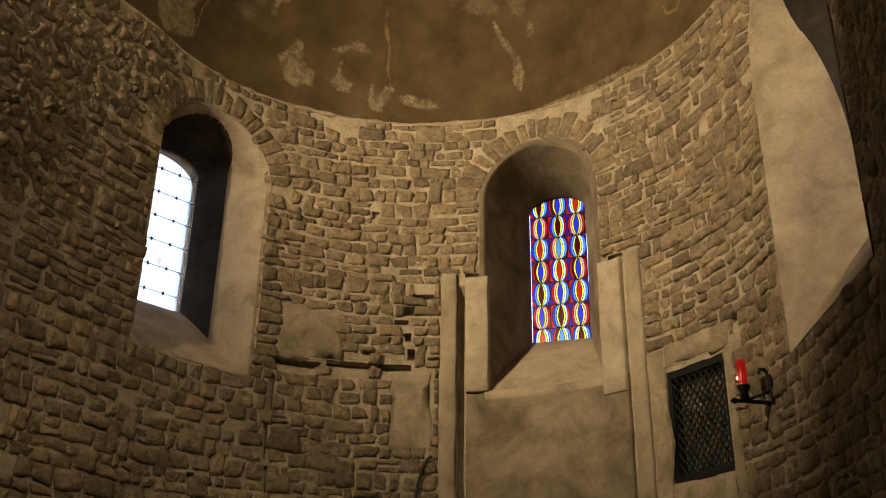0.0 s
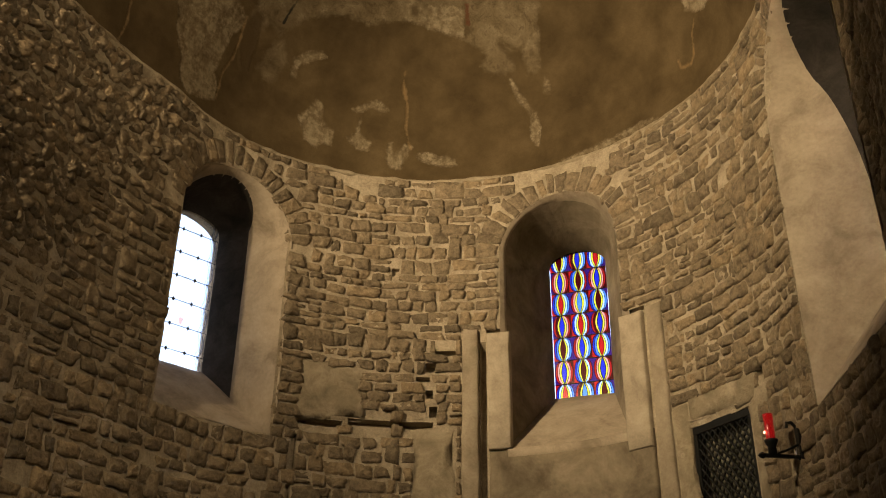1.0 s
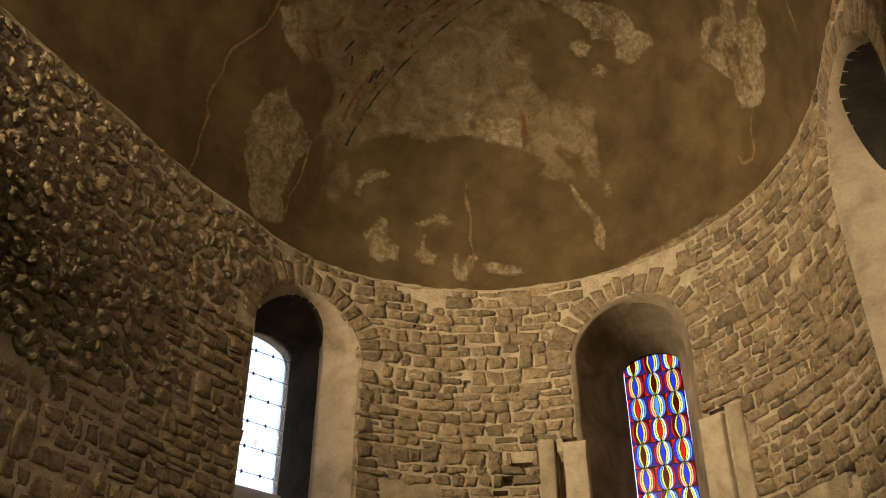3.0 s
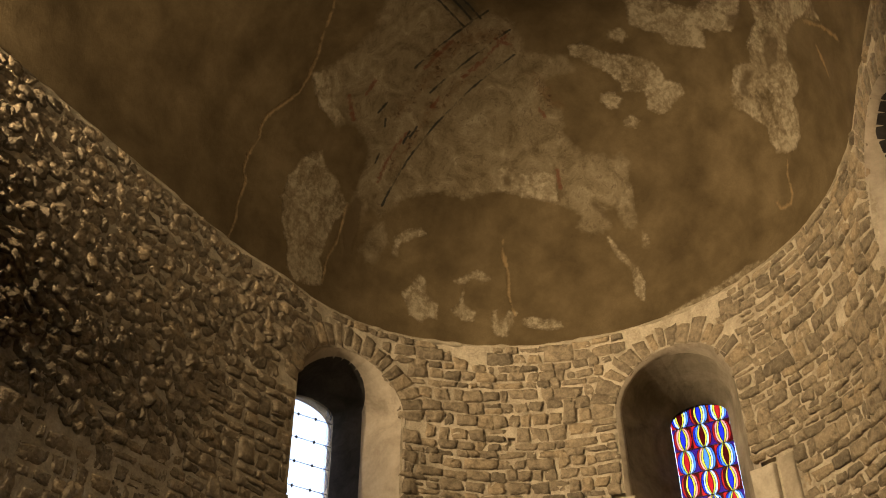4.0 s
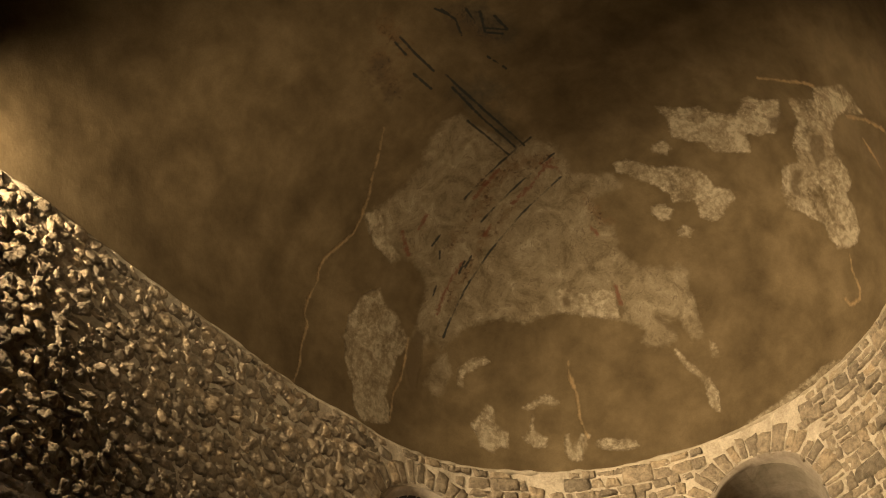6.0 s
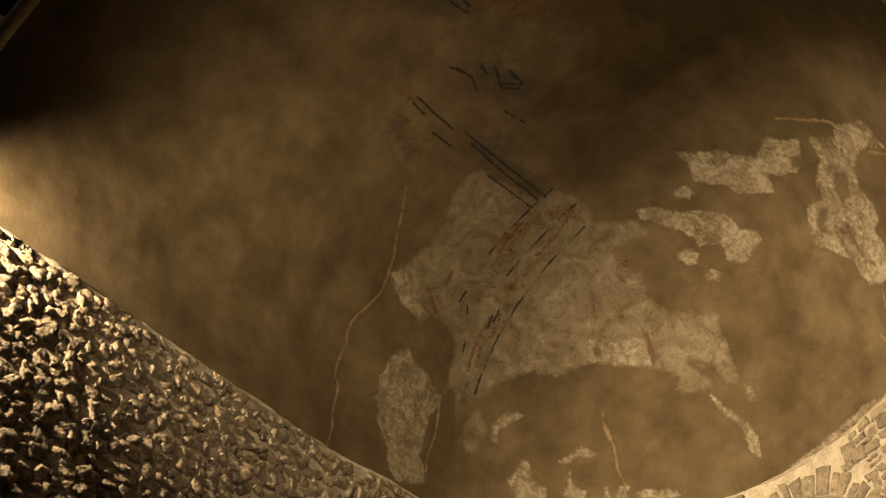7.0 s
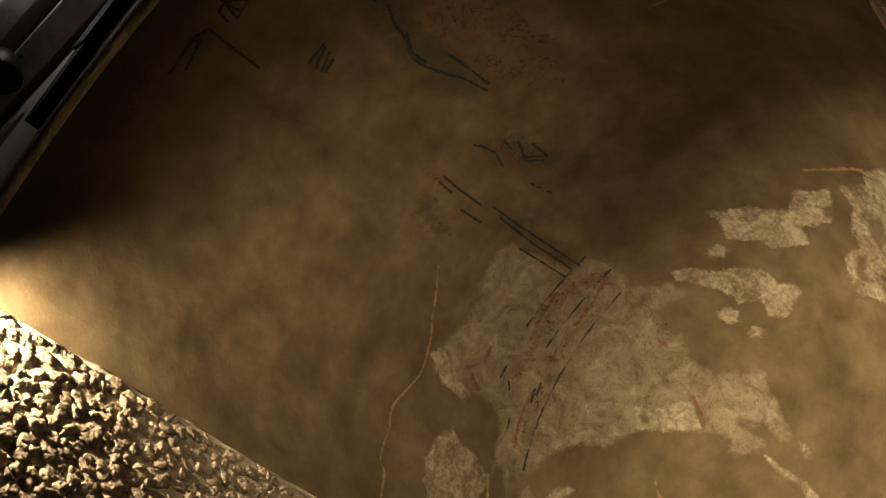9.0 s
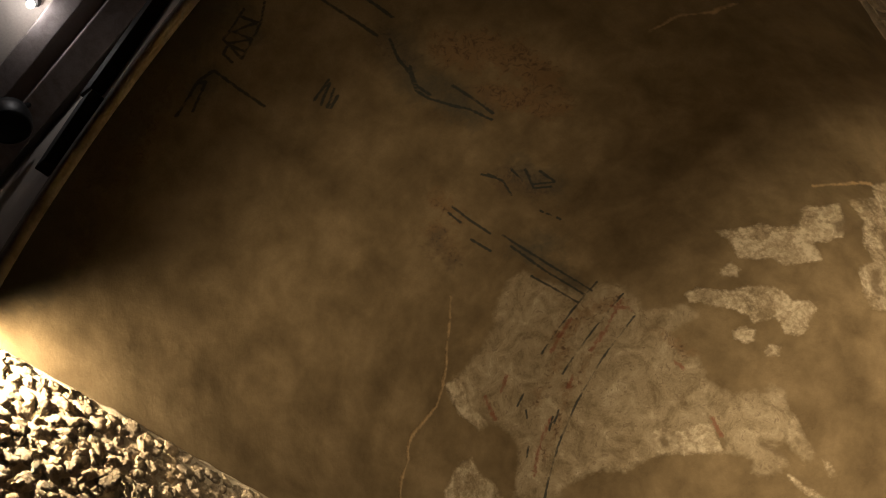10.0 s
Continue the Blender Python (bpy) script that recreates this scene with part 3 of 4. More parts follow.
    col = mix(t, 0.25, col, ramp(t, grain.outputs[0], [(0.3, (0.4, 0.4, 0.4)), (0.65, (1, 1, 1))]).outputs[0], "MULTIPLY")
    t.links.new(col, b.inputs["Base Color"])
    b.inputs["Roughness"].default_value = 0.95
    b.inputs["Specular IOR Level"].default_value = 0.15
    n = bump(t, cloud.outputs[0], 0.2, 0.03)
    n = bump(t, math_node(t, "ADD", math_node(t, "ADD", pale, crack), math_node(t, "MULTIPLY_ADD", worn, 0.5, math_node(t, "MULTIPLY", isle, -0.8))), 0.8, 0.008, n)
    n = bump(t, fine.outputs[0], 0.3, 0.010, n)
    t.links.new(bump(t, grain.outputs[0], 0.4, 0.003, n), b.inputs["Normal"])
    return m


shape = P.copy()
reach = right_reach(shape[:, 1])
circle = np.where(shape[:, 1] > 0, np.sqrt(np.maximum(R * R - shape[:, 1] ** 2, 1e-9)), R)
shape[:, 0] = np.where(shape[:, 0] > 0, shape[:, 0] * np.maximum(reach / circle, 1.0), shape[:, 0] * left_squeeze(shape[:, 1]))
lumps = np.array([noise.fractal(Vector(p) * 0.9, 0.8, 2.1, 4) for p in shape])
low = np.clip(shape[:, 2] / 0.3, 0, 1)
shape *= (1 - 0.007 * lumps * low)[:, None]
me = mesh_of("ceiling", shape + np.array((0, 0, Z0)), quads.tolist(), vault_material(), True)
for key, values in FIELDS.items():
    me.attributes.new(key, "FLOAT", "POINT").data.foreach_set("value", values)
ceiling = tagged(new("ceiling", me), "brown plastered barrel vault and half dome with pale worn patches", "ceiling", kind="structure")

# an unseen shell added over the vault to keep sky light from leaking in
coarse = grid[::19, ::19]
cr, cc = coarse.shape[:2]
ids = np.arange(cr * cc).reshape(cr, cc)
faces = np.stack([ids[:-1, :-1], ids[1:, :-1], ids[1:, 1:], ids[:-1, 1:]], -1).reshape(-1, 4)
high = coarse.reshape(-1, 3) * np.array((1.33, 1.0, 1.12))
high[:, 1] = np.where(high[:, 1] > 0, high[:, 1] * 1.3, high[:, 1])
roof = new("roof", mesh_of("roof", high + np.array((0, 0.02, Z0 - 0.10)), faces.tolist(), MORTAR, True))
tagged(roof, "unseen outer shell added over the vault to block sky light", "roof", kind="structure")


# ---- floor, nave behind the camera ----
def sheet_box(name, size, at, material, label, category):
    bm = box(size, at)
    ob = part(name, bm, material, None)
    return tagged(ob, label, category, kind="structure")


floor = sheet_box("floor", (12, 18, 0.3), (0, -5.0, -0.15), FLAGS, "worn stone flag floor", "floor")
NX, NB, NH = 4.6, -13.0, 10.5
sheet_box("wall_nave_left", (0.5, 9.3, NH), (-NX - 0.25, -8.6, NH / 2), NAVE_PLASTER, "pale plastered nave wall", "wall")
sheet_box("wall_nave_right", (0.5, 9.3, NH), (NX + 0.25, -8.6, NH / 2), NAVE_PLASTER, "pale plastered nave wall", "wall")
sheet_box("wall_nave_back", (2 * NX + 1, 0.5, NH), (0, NB - 0.25, NH / 2), NAVE_PLASTER, "pale plastered nave end wall", "wall")
sheet_box("ceiling_nave", (2 * NX + 1, 9.4, 0.3), (0, -8.6, NH + 0.15), NAVE_PLASTER, "pale plastered nave ceiling", "ceiling")


def arch_face():
    """The wall over and beside the vault's mouth."""
    verts, faces = [], []
    n = 48
    r, wide = R + 0.05, BEND[2][0] / R
    prof = [(-r, 0.0)] + [(-r * math.cos(math.pi * k / n), Z0 + r * math.sin(math.pi * k / n)) for k in range(n + 1)] + [(r, 0.0)]
    prof = [(x * wide if x > 0 else x, z) for x, z in prof]
    outer = []
    for x, z in prof:
        if z < Z0 + 0.01:
            outer.append((math.copysign(NX, x), z))
        else:
            k = max(abs(x) / NX, (z - Z0) / (NH - Z0))
            outer.append((x / k, Z0 + (z - Z0) / k))
    m = len(prof)
    for y in (Y0, Y0 + 0.9):
        verts += [(x, y, z) for x, z in prof] + [(x, y, z) for x, z in outer]
    for k in range(m - 1):
        faces.append((k, k + 1, m + k + 1, m + k))
        faces.append((2 * m + k, 2 * m + k + 1, 3 * m + k + 1, 3 * m + k))
        faces.append((k, k + 1, 2 * m + k + 1, 2 * m + k))
        faces.append((m + k, m + k + 1, 3 * m + k + 1, 3 * m + k))
    me = mesh_of("wall_arch", verts, faces, NAVE_PLASTER)
    bm = bmesh.new()
    bm.from_mesh(me)
    bmesh.ops.recalc_face_normals(bm, faces=bm.faces)
    bm.to_mesh(me)
    bm.free()
    return tagged(new("wall_arch", me), "pale plastered wall round the mouth of the vault", "wall", kind="structure")


arch_face()


def arch_ring():
    """A flat band of plastered stone round the vault's mouth."""
    bm = bmesh.new()
    n, wide = 60, BEND[2][0] / R
    rows = []
    for k in range(n + 1):
        a = math.pi * k / n
        c, s = -math.cos(a), math.sin(a)
        row = []
        for r, y in ((R - 0.03, Y0 + 0.05), (R - 0.035, Y0 - 0.02), (R - 0.02, Y0 - 0.035), (R + 0.19, Y0 - 0.035), (R + 0.20, Y0 - 0.02), (R + 0.20, Y0 + 0.05)):
            w = 0.008 * noise.noise(Vector((c * 6, s * 6, r)))
            row.append(bm.verts.new(((r + w) * c * (wide if c > 0 else 1), y, Z0 + (r + w) * s)))
        rows.append(row)
    for a, b in zip(rows, rows[1:]):
        for k in range(6):
            bm.faces.new((a[k], a[(k + 1) % 6], b[(k + 1) % 6], b[k]))
    bm.faces.new(rows[0])
    bm.faces.new(rows[-1][::-1])
    return tagged(part("trim_arch", bm, INFILL, None, smooth=True), "plastered band round the mouth of the vault", "trim", kind="structure")


arch_ring()


def beam(name, a, b, wide, high, material, label, roll=0.0):
    a, b = Vector(a), Vector(b)
    bm = box((wide, high, (b - a).length), (0, 0, 0), 0.012)
    m = Matrix.Translation((a + b) / 2) @ (b - a).to_track_quat("Z", "Y").to_matrix().to_4x4() @ Matrix.Rotation(radians(roll), 4, "Z")
    bmesh.ops.transform(bm, matrix=m, verts=bm.verts)
    return tagged(part(name, bm, material, None), label, "beam")


GREYWOOD = rough_material("grey_limed_timber", (0.24, 0.20, 0.19), (0.34, 0.29, 0.27), (0.42, 0.36, 0.34), 6.0, 60, 0.003, 0.8)
beam("ceiling_beam", (-NX, -4.42, 10.36), (NX, -4.42, 10.36), 0.26, 0.28, GREYWOOD, "grey limed timber beam under the nave ceiling")
beam("ceiling_beam", (-NX, -4.80, 10.40), (NX, -4.80, 10.40), 0.20, 0.20, GREYWOOD, "grey limed timber beam under the nave ceiling")
beam("timber_block", (-2.22, Y0 - 0.06, 8.22), (-1.86, Y0 - 0.06, 8.88), 0.22, 0.12, TIMBER, "black timber block against the arch wall", 90)
beam("timber_block", (-1.98, Y0 - 0.06, 9.12), (-1.0, Y0 - 0.06, 10.18), 0.34, 0.12, TIMBER, "black timber block against the arch wall", 90)


def nave_floodlight():
    top = tagged(new("round_floodlight"), "black round floodlight hung under the nave ceiling beam", "floodlight")
    m = Matrix.Translation((-3.05, -4.58, 9.80)) @ Matrix.Rotation(radians(20), 4, "X")
    for name, prof, mat in (("housing", [(0.10, 0.16), (0.17, 0.12), (0.20, 0.02), (0.20, -0.10), (0.185, -0.12), (0.17, -0.10)], BLACK),
                            ("lens", [(0.165, -0.075), (0.165, -0.07), (0.12, -0.06)], CLEAR_LENS)):
        bm = turned(prof)
        bmesh.ops.transform(bm, matrix=m, verts=bm.verts)
        part(name, bm, mat, top, smooth=True)
    part("stem", tube([(-3.05, -4.58, 9.94), (-3.05, -4.50, 10.24)], 0.025, 8), BLACK, top)


CLEAR_LENS = plain("frosted_lens", (0.30, 0.28, 0.26), 0.3)
nave_floodlight()


def nave_lamp():
    x, y, z = NAVE_LAMP
    top = tagged(new("ceiling_lamp"), "small lit lamp under the nave ceiling", "lamp")
    bm = turned([(0.05, 0.0), (0.07, 0.05), (0.06, 0.09), (0.02, 0.10)])
    bmesh.ops.translate(bm, vec=(x, y, NH - 0.10), verts=bm.verts)
    part("base", bm, BLACK, top)
    bm = turned([(0.01, 0.0), (0.03, 0.01), (0.04, 0.04), (0.03, 0.07), (0.0105, 0.09)])
    bmesh.ops.translate(bm, vec=(x, y, NH - 0.195), verts=bm.verts)
    part("bulb", bm, plain("warm_bulb", (1.0, 0.85, 0.62), 0.4, 0, 0.3), top, "glowing bulb").visible_shadow = False


nave_lamp()


def wall_floodlight(eye, target, side):
    """A lamp fixed to the arch by the springing: left lights the apse, right is added fill."""
    top = tagged(new("apse_floodlight"), "small black lit floodlight beside the arch, the right one added as fill", "floodlight", "floodlights on the arch")
    aim = look(eye, target)
    for name, size, at in (("housing", (0.20, 0.15, 0.10), (0, 0, 0.085)), ("visor", (0.20, 0.012, 0.05), (0, 0.080, 0.02))):
        bm = box(size, at, 0.008)
        bmesh.ops.transform(bm, matrix=aim, verts=bm.verts)
        part(name, bm, BLACK, top)
    x, y, z = eye
    part("bracket", tube([(x + side * 0.06, y - 0.10, z), (x + side * 0.28, y - 0.05, z - 0.02), (x + side * 0.30, Y0 + 0.01, z - 0.02)], 0.012, 8), BLACK, top)


wall_floodlight(LAMP_L, AIM, -1)
# housing for the added right-hand fill
wall_floodlight(FILL_R, (-2.15, 0.2, 7.75), 1)


# ---- windows: linings, glass, leads ----
PALETTE = {
    "red": glass("ruby_glass", (0.72, 0.09, 0.08)), "blue": glass("cobalt_glass", (0.13, 0.15, 0.55)), "sky": glass("pale_blue_glass", (0.30, 0.46, 0.68)),
    "yellow": glass("golden_glass", (1.0, 0.84, 0.20)), "wine": glass("wine_glass", (0.26, 0.03, 0.035)), "rose": glass("rose_glass", (0.95, 0.55, 0.42)),
    "white": glass("white_glass", (0.80, 0.84, 0.95)), "clear": glass("clear_glass", (1.0, 0.97, 0.94)), "smoke": glass("pearl_glass", (0.80, 0.82, 0.92)),
    "violet": glass("violet_glass", (0.20, 0.08, 0.30)),
}


# near-black colour that paints the shadow deep inside the side windows
REVEAL_SHADE = rough_material("reveal_painted_shade", (0.018, 0.016, 0.014), (0.035, 0.030, 0.025), (0.06, 0.05, 0.042), 5.0, 50, 0.008, 0.95)


def lining(win, parent, dark=None):
    """The plastered splay of an opening, with a rounded lip at the wall face."""
    u, axis, *_, deep = win
    c, out, across = window_frame_of(u, axis)
    bm = bmesh.new()
    rows = []
    depths = [0.0, 0.02, 0.1, 0.18, 0.26, 0.38, 0.5, deep, deep + 0.03]
    n = len(section(win, 0))
    for i, d in enumerate(depths):
        row = []
        prof = section(win, d, 0.004 if i else 0.022)
        for k in range(n):
            (x0, z0), (x1, z1) = prof[k], prof[(k + 1) % n]
            for f in [j / 12 for j in range(12)]:
                x, z = x0 + (x1 - x0) * f, z0 + (z1 - z0) * f
                p = c + across * x + Vector((0, 0, z))
                # the lip follows the curved wall
                back = -0.018
                if i < 2:
                    flat = Vector((p.x, p.y, 0))
                    if u < U1:
                        h = flat.dot(out)
                        back = max(-0.15, min(0.2, -h + math.sqrt(max(0.0, h * h - flat.length_squared + R * R)))) - 0.020
                dd = d
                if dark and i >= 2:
                    # the painted shadow starts deeper towards the sill
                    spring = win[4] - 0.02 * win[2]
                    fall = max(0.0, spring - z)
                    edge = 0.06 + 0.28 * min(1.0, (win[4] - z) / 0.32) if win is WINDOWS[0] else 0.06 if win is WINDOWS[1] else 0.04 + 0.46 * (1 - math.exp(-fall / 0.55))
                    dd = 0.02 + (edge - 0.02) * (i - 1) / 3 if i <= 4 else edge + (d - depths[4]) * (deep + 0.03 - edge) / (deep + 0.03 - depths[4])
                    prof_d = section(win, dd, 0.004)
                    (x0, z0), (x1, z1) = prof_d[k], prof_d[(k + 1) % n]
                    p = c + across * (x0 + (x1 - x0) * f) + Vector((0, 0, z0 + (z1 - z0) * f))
                if i < 2:
                    wide_prof = section(win, back, 0.022 if i == 0 else 0.006)
                    (x0, z0), (x1, z1) = wide_prof[k], wide_prof[(k + 1) % n]
                    p = c + across * (x0 + (x1 - x0) * f) + Vector((0, 0, z0 + (z1 - z0) * f))
                q = p + out * (back + d if i < 2 else max(dd, 0.0))
                w = 0.006 * noise.noise(q * 2.3) + 0.003 * noise.noise(q * 9)
                q += across * w + Vector((0, 0, w * 0.6))
                row.append(bm.verts.new(q))
        rows.append(row)
    m = len(rows[0])
    inner = bmesh.new()
    for i, (a, b) in enumerate(zip(rows, rows[1:])):
        for k in range(m):
            q = (a[k], a[(k + 1) % m], b[(k + 1) % m], b[k])
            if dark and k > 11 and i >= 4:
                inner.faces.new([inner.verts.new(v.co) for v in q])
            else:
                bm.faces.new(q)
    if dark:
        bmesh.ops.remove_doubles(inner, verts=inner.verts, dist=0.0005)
        part("inner_reveal", inner, dark, parent, "inner reveal with deep shade painted into its colour" if dark is REVEAL_SHADE else "inner reveal in darker brown plaster that stands in for shade", True)
    else:
        inner.free()
    bmesh.ops.delete(bm, geom=[v for v in bm.verts if not v.link_faces], context="VERTS")
    return part("splay", bm, PLASTER, parent, "smooth pale plaster splay and sloping sill", True)


def strip_bound(i, s):
    """Where a curve of the chain pattern runs across its cell, at the share s of the height."""
    bulge = max(0.0, math.sin(math.pi * s)) ** (1.0 if abs(i) < 3 else 0.45)
    v = (0.0, 0.14 * bulge, 0.055 + 0.195 * bulge, 0.13 + 0.215 * bulge, 0.19 + 0.27 * bulge, 0.5)[abs(i)]
    return math.copysign(v, i)


def strip_mesh(kind, cw, ch, n=10):
    """One glass strip of the chain pattern: between two of the curves that bound it."""
    lo, hi = kind
    verts, faces = [], []
    for k in range(n + 1):
        s = k / n
        a, b, gap = strip_bound(lo, s) * cw, strip_bound(hi, s) * cw, 0.0
        z = (s - 0.5) * (ch - 0.004)
        verts += [(a + gap, 0, z), (b - gap, 0, z), (a + gap, 0.004, z), (b - gap, 0.004, z)]
    for k in range(n):
        q = 4 * k
        faces += [(q, q + 1, q + 5, q + 4), (q + 2, q + 6, q + 7, q + 3)]
    return mesh_of("glass_strip", verts, faces)


STRIPS = [(-5, -4), (-4, -3), (-3, -2), (-2, -1), (-1, 1), (1, 2), (2, 3), (3, 4), (4, 5)]
CW, CH = PA_W / 3, 0.228
STRIP_MESHES = {}


def strip_of(kind, colour):
    key = (kind, colour)
    if key not in STRIP_MESHES:
        me = strip_mesh(kind, CW, CH)
        me.materials.append(PALETTE[colour])
        STRIP_MESHES[key] = me
    return STRIP_MESHES[key]


def cell_colours(col, row, tinted):
    if not tinted:
        a = ["clear"] * 9
        if col == 2:
            a[7], a[5] = "smoke", "smoke"
        return a
    if (col + row) % 2:
        return ["violet", "red", ("rose" if row % 3 else "wine"), "yellow", ("blue" if row % 4 else "sky"), "yellow", ("white" if col == 1 else "rose"), ("sky" if col == 1 else "red"), "wine"]
    return ["red", "blue", ("sky" if row % 3 else "white"), "yellow", ("wine" if (col + row) % 4 else "red"), "yellow", "white", ("sky" if col != 1 else "red"), "violet"]


def glazed_window(name, win, tinted, label):
    u, axis, *_, deep = win
    c, out, across = window_frame_of(u, axis)
    top = tagged(new(name), label, "window", kind="structure")
    turn = Matrix((across, out, Vector((0, 0, 1)))).transposed().to_4x4()
    base = Matrix.Translation(c + out * (deep + 0.03)) @ turn
    # window 2's inner shade is painted too, with the darker infill plaster
    lining(win, top, INFILL if win is WINDOWS[1] else REVEAL_SHADE)
    for row in range(7):
        for col in range(3):
            z = PA_B - 0.10 + CH * (row + 0.5)
            for kind, colour in zip(STRIPS, cell_colours(col, row, tinted)):
                ob = new("glass_strip", strip_of(kind, colour))
                ob.parent = top
                ob.matrix_world = base @ Matrix.Translation(((col - 1) * CW, 0, z))
    # leads between the rows and columns, and along the strands
    for row in range(8):
        bm = box((PA_W, 0.010, 0.007 if tinted else 0.004), (0, 0.002, PA_B - 0.10 + CH * row), 0.002)
        bmesh.ops.transform(bm, matrix=base, verts=bm.verts)
        part("lead_bar", bm, LEAD, top)
    if tinted:
        for row in range(7):
            for col in range(3):
                for i in (-4, -3, -2, -1, 1, 2, 3, 4):
                    pts = [((col - 1 + strip_bound(i, k / 8)) * CW, 0.002, PA_B - 0.10 + CH * (row + k / 8)) for k in range(9)]
                    bm = tube(pts, 0.0033, 4)
                    bmesh.ops.transform(bm, matrix=base, verts=bm.verts)
                    part("lead_strand", bm, LEAD, top)
    else:
        for row in range(1, 7):
            for x in (-0.5, 0.5):
                bm = box((0.028, 0.008, 0.028), (0, 0, 0), 0.002, Matrix.Rotation(radians(45), 4, "Y"))
                bmesh.ops.scale(bm, vec=(0.7, 1, 1.2), verts=bm.verts)
                bmesh.ops.transform(bm, matrix=base @ Matrix.Translation((x * CW, 0.002, PA_B - 0.10 + CH * row)), verts=bm.verts)
                part("lead_diamond", bm, LEAD, top)
        for row in range(7):
            for v in (0.27, 0.36, 0.44):
                pts = [((1 + v * (0.55 + 0.45 * math.sin(math.pi * k / 8))) * CW, 0.002, PA_B - 0.10 + CH * (row + k / 8)) for k in range(9)]
                bm = tube(pts, 0.0022, 5)
                bmesh.ops.transform(bm, matrix=base, verts=bm.verts)
                part("lead_strand", bm, LEAD, top)
    return top


lit = glazed_window("window_1", WINDOWS[0], False, "arched window of clear leaded glass, glaring with daylight")
c, out, across = window_frame_of(WINDOWS[0][0], WINDOWS[0][1])
bm = bmesh.new()
for x, z in ((-0.022, 0.03), (0.0, 0.036), (0.028, 0.03), (0.018, -0.012), (0.0, -0.036), (-0.018, -0.012)):
    bm.verts.new(c + across * (x + 0.005) + out * (WINDOWS[0][5] + 0.026) + Vector((0, 0, PA_B + 0.40 + z)))
bm.faces.new(bm.verts)
part("red_shield", bm, PALETTE["rose"], lit, "small red shield of glass")
glazed_window("window_2", WINDOWS[1], True, "arched stained glass window of red, blue and yellow chains")
glazed_window("window_3", WINDOWS[2], False, "arched window deep in a plastered splay")


# ---- wall dressings round the middle window ----
def wall_slab(name, u0, u1, z0, z1, d, material, parent, label="", lean=0.0, edge=0.012, worn=0.006):
    """A slab on the wall face, bent to it, with rounded and worn edges."""
    nu, nz = max(2, int((u1 - u0) / 0.08)), max(2, int((z1 - z0) / 0.12))
    us = [u0, u0 + edge] + [u0 + edge + (u1 - u0 - 2 * edge) * k / nu for k in range(1, nu)] + [u1 - edge, u1]
    zs = [z0, z0 + edge] + [z0 + edge + (z1 - z0 - 2 * edge) * k / nz for k in range(1, nz)] + [z1 - edge, z1]
    verts, faces = [], []
    for j, z in enumerate(zs):
        for i, u in enumerate(us):
            rim = i in (0, len(us) - 1) or j in (0, len(zs) - 1)
            seed = Vector((u * 3, z * 3, 5.0))
            wob = worn * (noise.noise(seed * 1.5) + 0.6 * noise.noise(seed * 4.0))
            verts.append(wall_point(u + (wob * 2.0 if rim else 0) + lean * (z - z0), z + (wob * 1.5 if rim else 0), (d - min(edge, d * 0.7) if rim else d) + min(worn, 0.012) * noise.noise(seed * 2.0)))
    n = len(us)
    for j in range(len(zs) - 1):
        for i in range(n - 1):
            faces.append((j * n + i, j * n + i + 1, (j + 1) * n + i + 1, (j + 1) * n + i))
    ring = list(range(n)) + [j * n + n - 1 for j in range(1, len(zs))] + [(len(zs) - 1) * n + i for i in range(n - 2, -1, -1)] + [j * n for j in range(len(zs) - 2, 0, -1)]
    k0 = len(verts)
    for v in ring:
        j, i = divmod(v, n)
        verts.append(wall_point(us[i] + lean * (zs[j] - z0), zs[j], -0.03))
    m = len(ring)
    for k in range(m):
        faces.append((ring[k], ring[(k + 1) % m], k0 + (k + 1) % m, k0 + k))
    bm = bmesh.new()
    me = mesh_of("slab", verts, faces)
    bm.from_mesh(me)
    bpy.data.meshes.remove(me)
    return part(name, bm, material, parent, label, True)


SURROUND = tagged(new("window_surround"), "blocked doorway of pale dressed slabs and plaster under the stained glass window", "surround", kind="structure")
wall_slab("infill_panel", u_at(-8.6), u_at(25.4), 2.0, zr(-1.105), 0.035, INFILL, SURROUND, "smooth plaster infill")
wall_slab("jamb_slab", u_at(-8.7), u_at(-4.0), zr(-1.10), zr(-0.672), 0.060, PALE_SLAB, SURROUND, "pale upright stone slab")
wall_slab("jamb_slab", u_at(20.2), u_at(25.4), zr(-1.165), zr(-0.70), 0.055, PALE_SLAB, SURROUND, "pale upright stone slab")
wall_slab("pilaster_strip", u_at(-14.0), u_at(-10.7), 2.0, zr(-0.65), 0.05, DRESSED, SURROUND, "narrow dressed stone strip")
wall_slab("pilaster_strip", u_at(26.2), u_at(29.6), 2.0, zr(-0.69), 0.03, DRESSED, SURROUND, "narrow dressed stone strip")
wall_slab("sill_edge", u_at(-5.0), u_at(20.4), zr(-1.132), zr(-1.098), 0.040, PLASTER, SURROUND, "worn pale sill edge")

ROUGHCAST = rough_material("rough_patch_plaster", (0.17, 0.14, 0.093), (0.27, 0.226, 0.155), (0.41, 0.352, 0.25), 5.0, 40, 0.014, 0.95)
PATCHES = tagged(new("plaster_patches"), "patches of old rough plaster left on the rubble wall", "plaster", kind="structure")
wall_slab("plaster_patch", u_at(-47.6), u_at(-34.2), zr(-1.0), zr(-0.80), 0.014, ROUGHCAST, PATCHES, worn=0.05, edge=0.03)
wall_slab("plaster_patch", u_at(-24.4), u_at(-15.4), zr(-1.30), zr(-1.02), 0.010, ROUGHCAST, PATCHES, worn=0.04, edge=0.03)
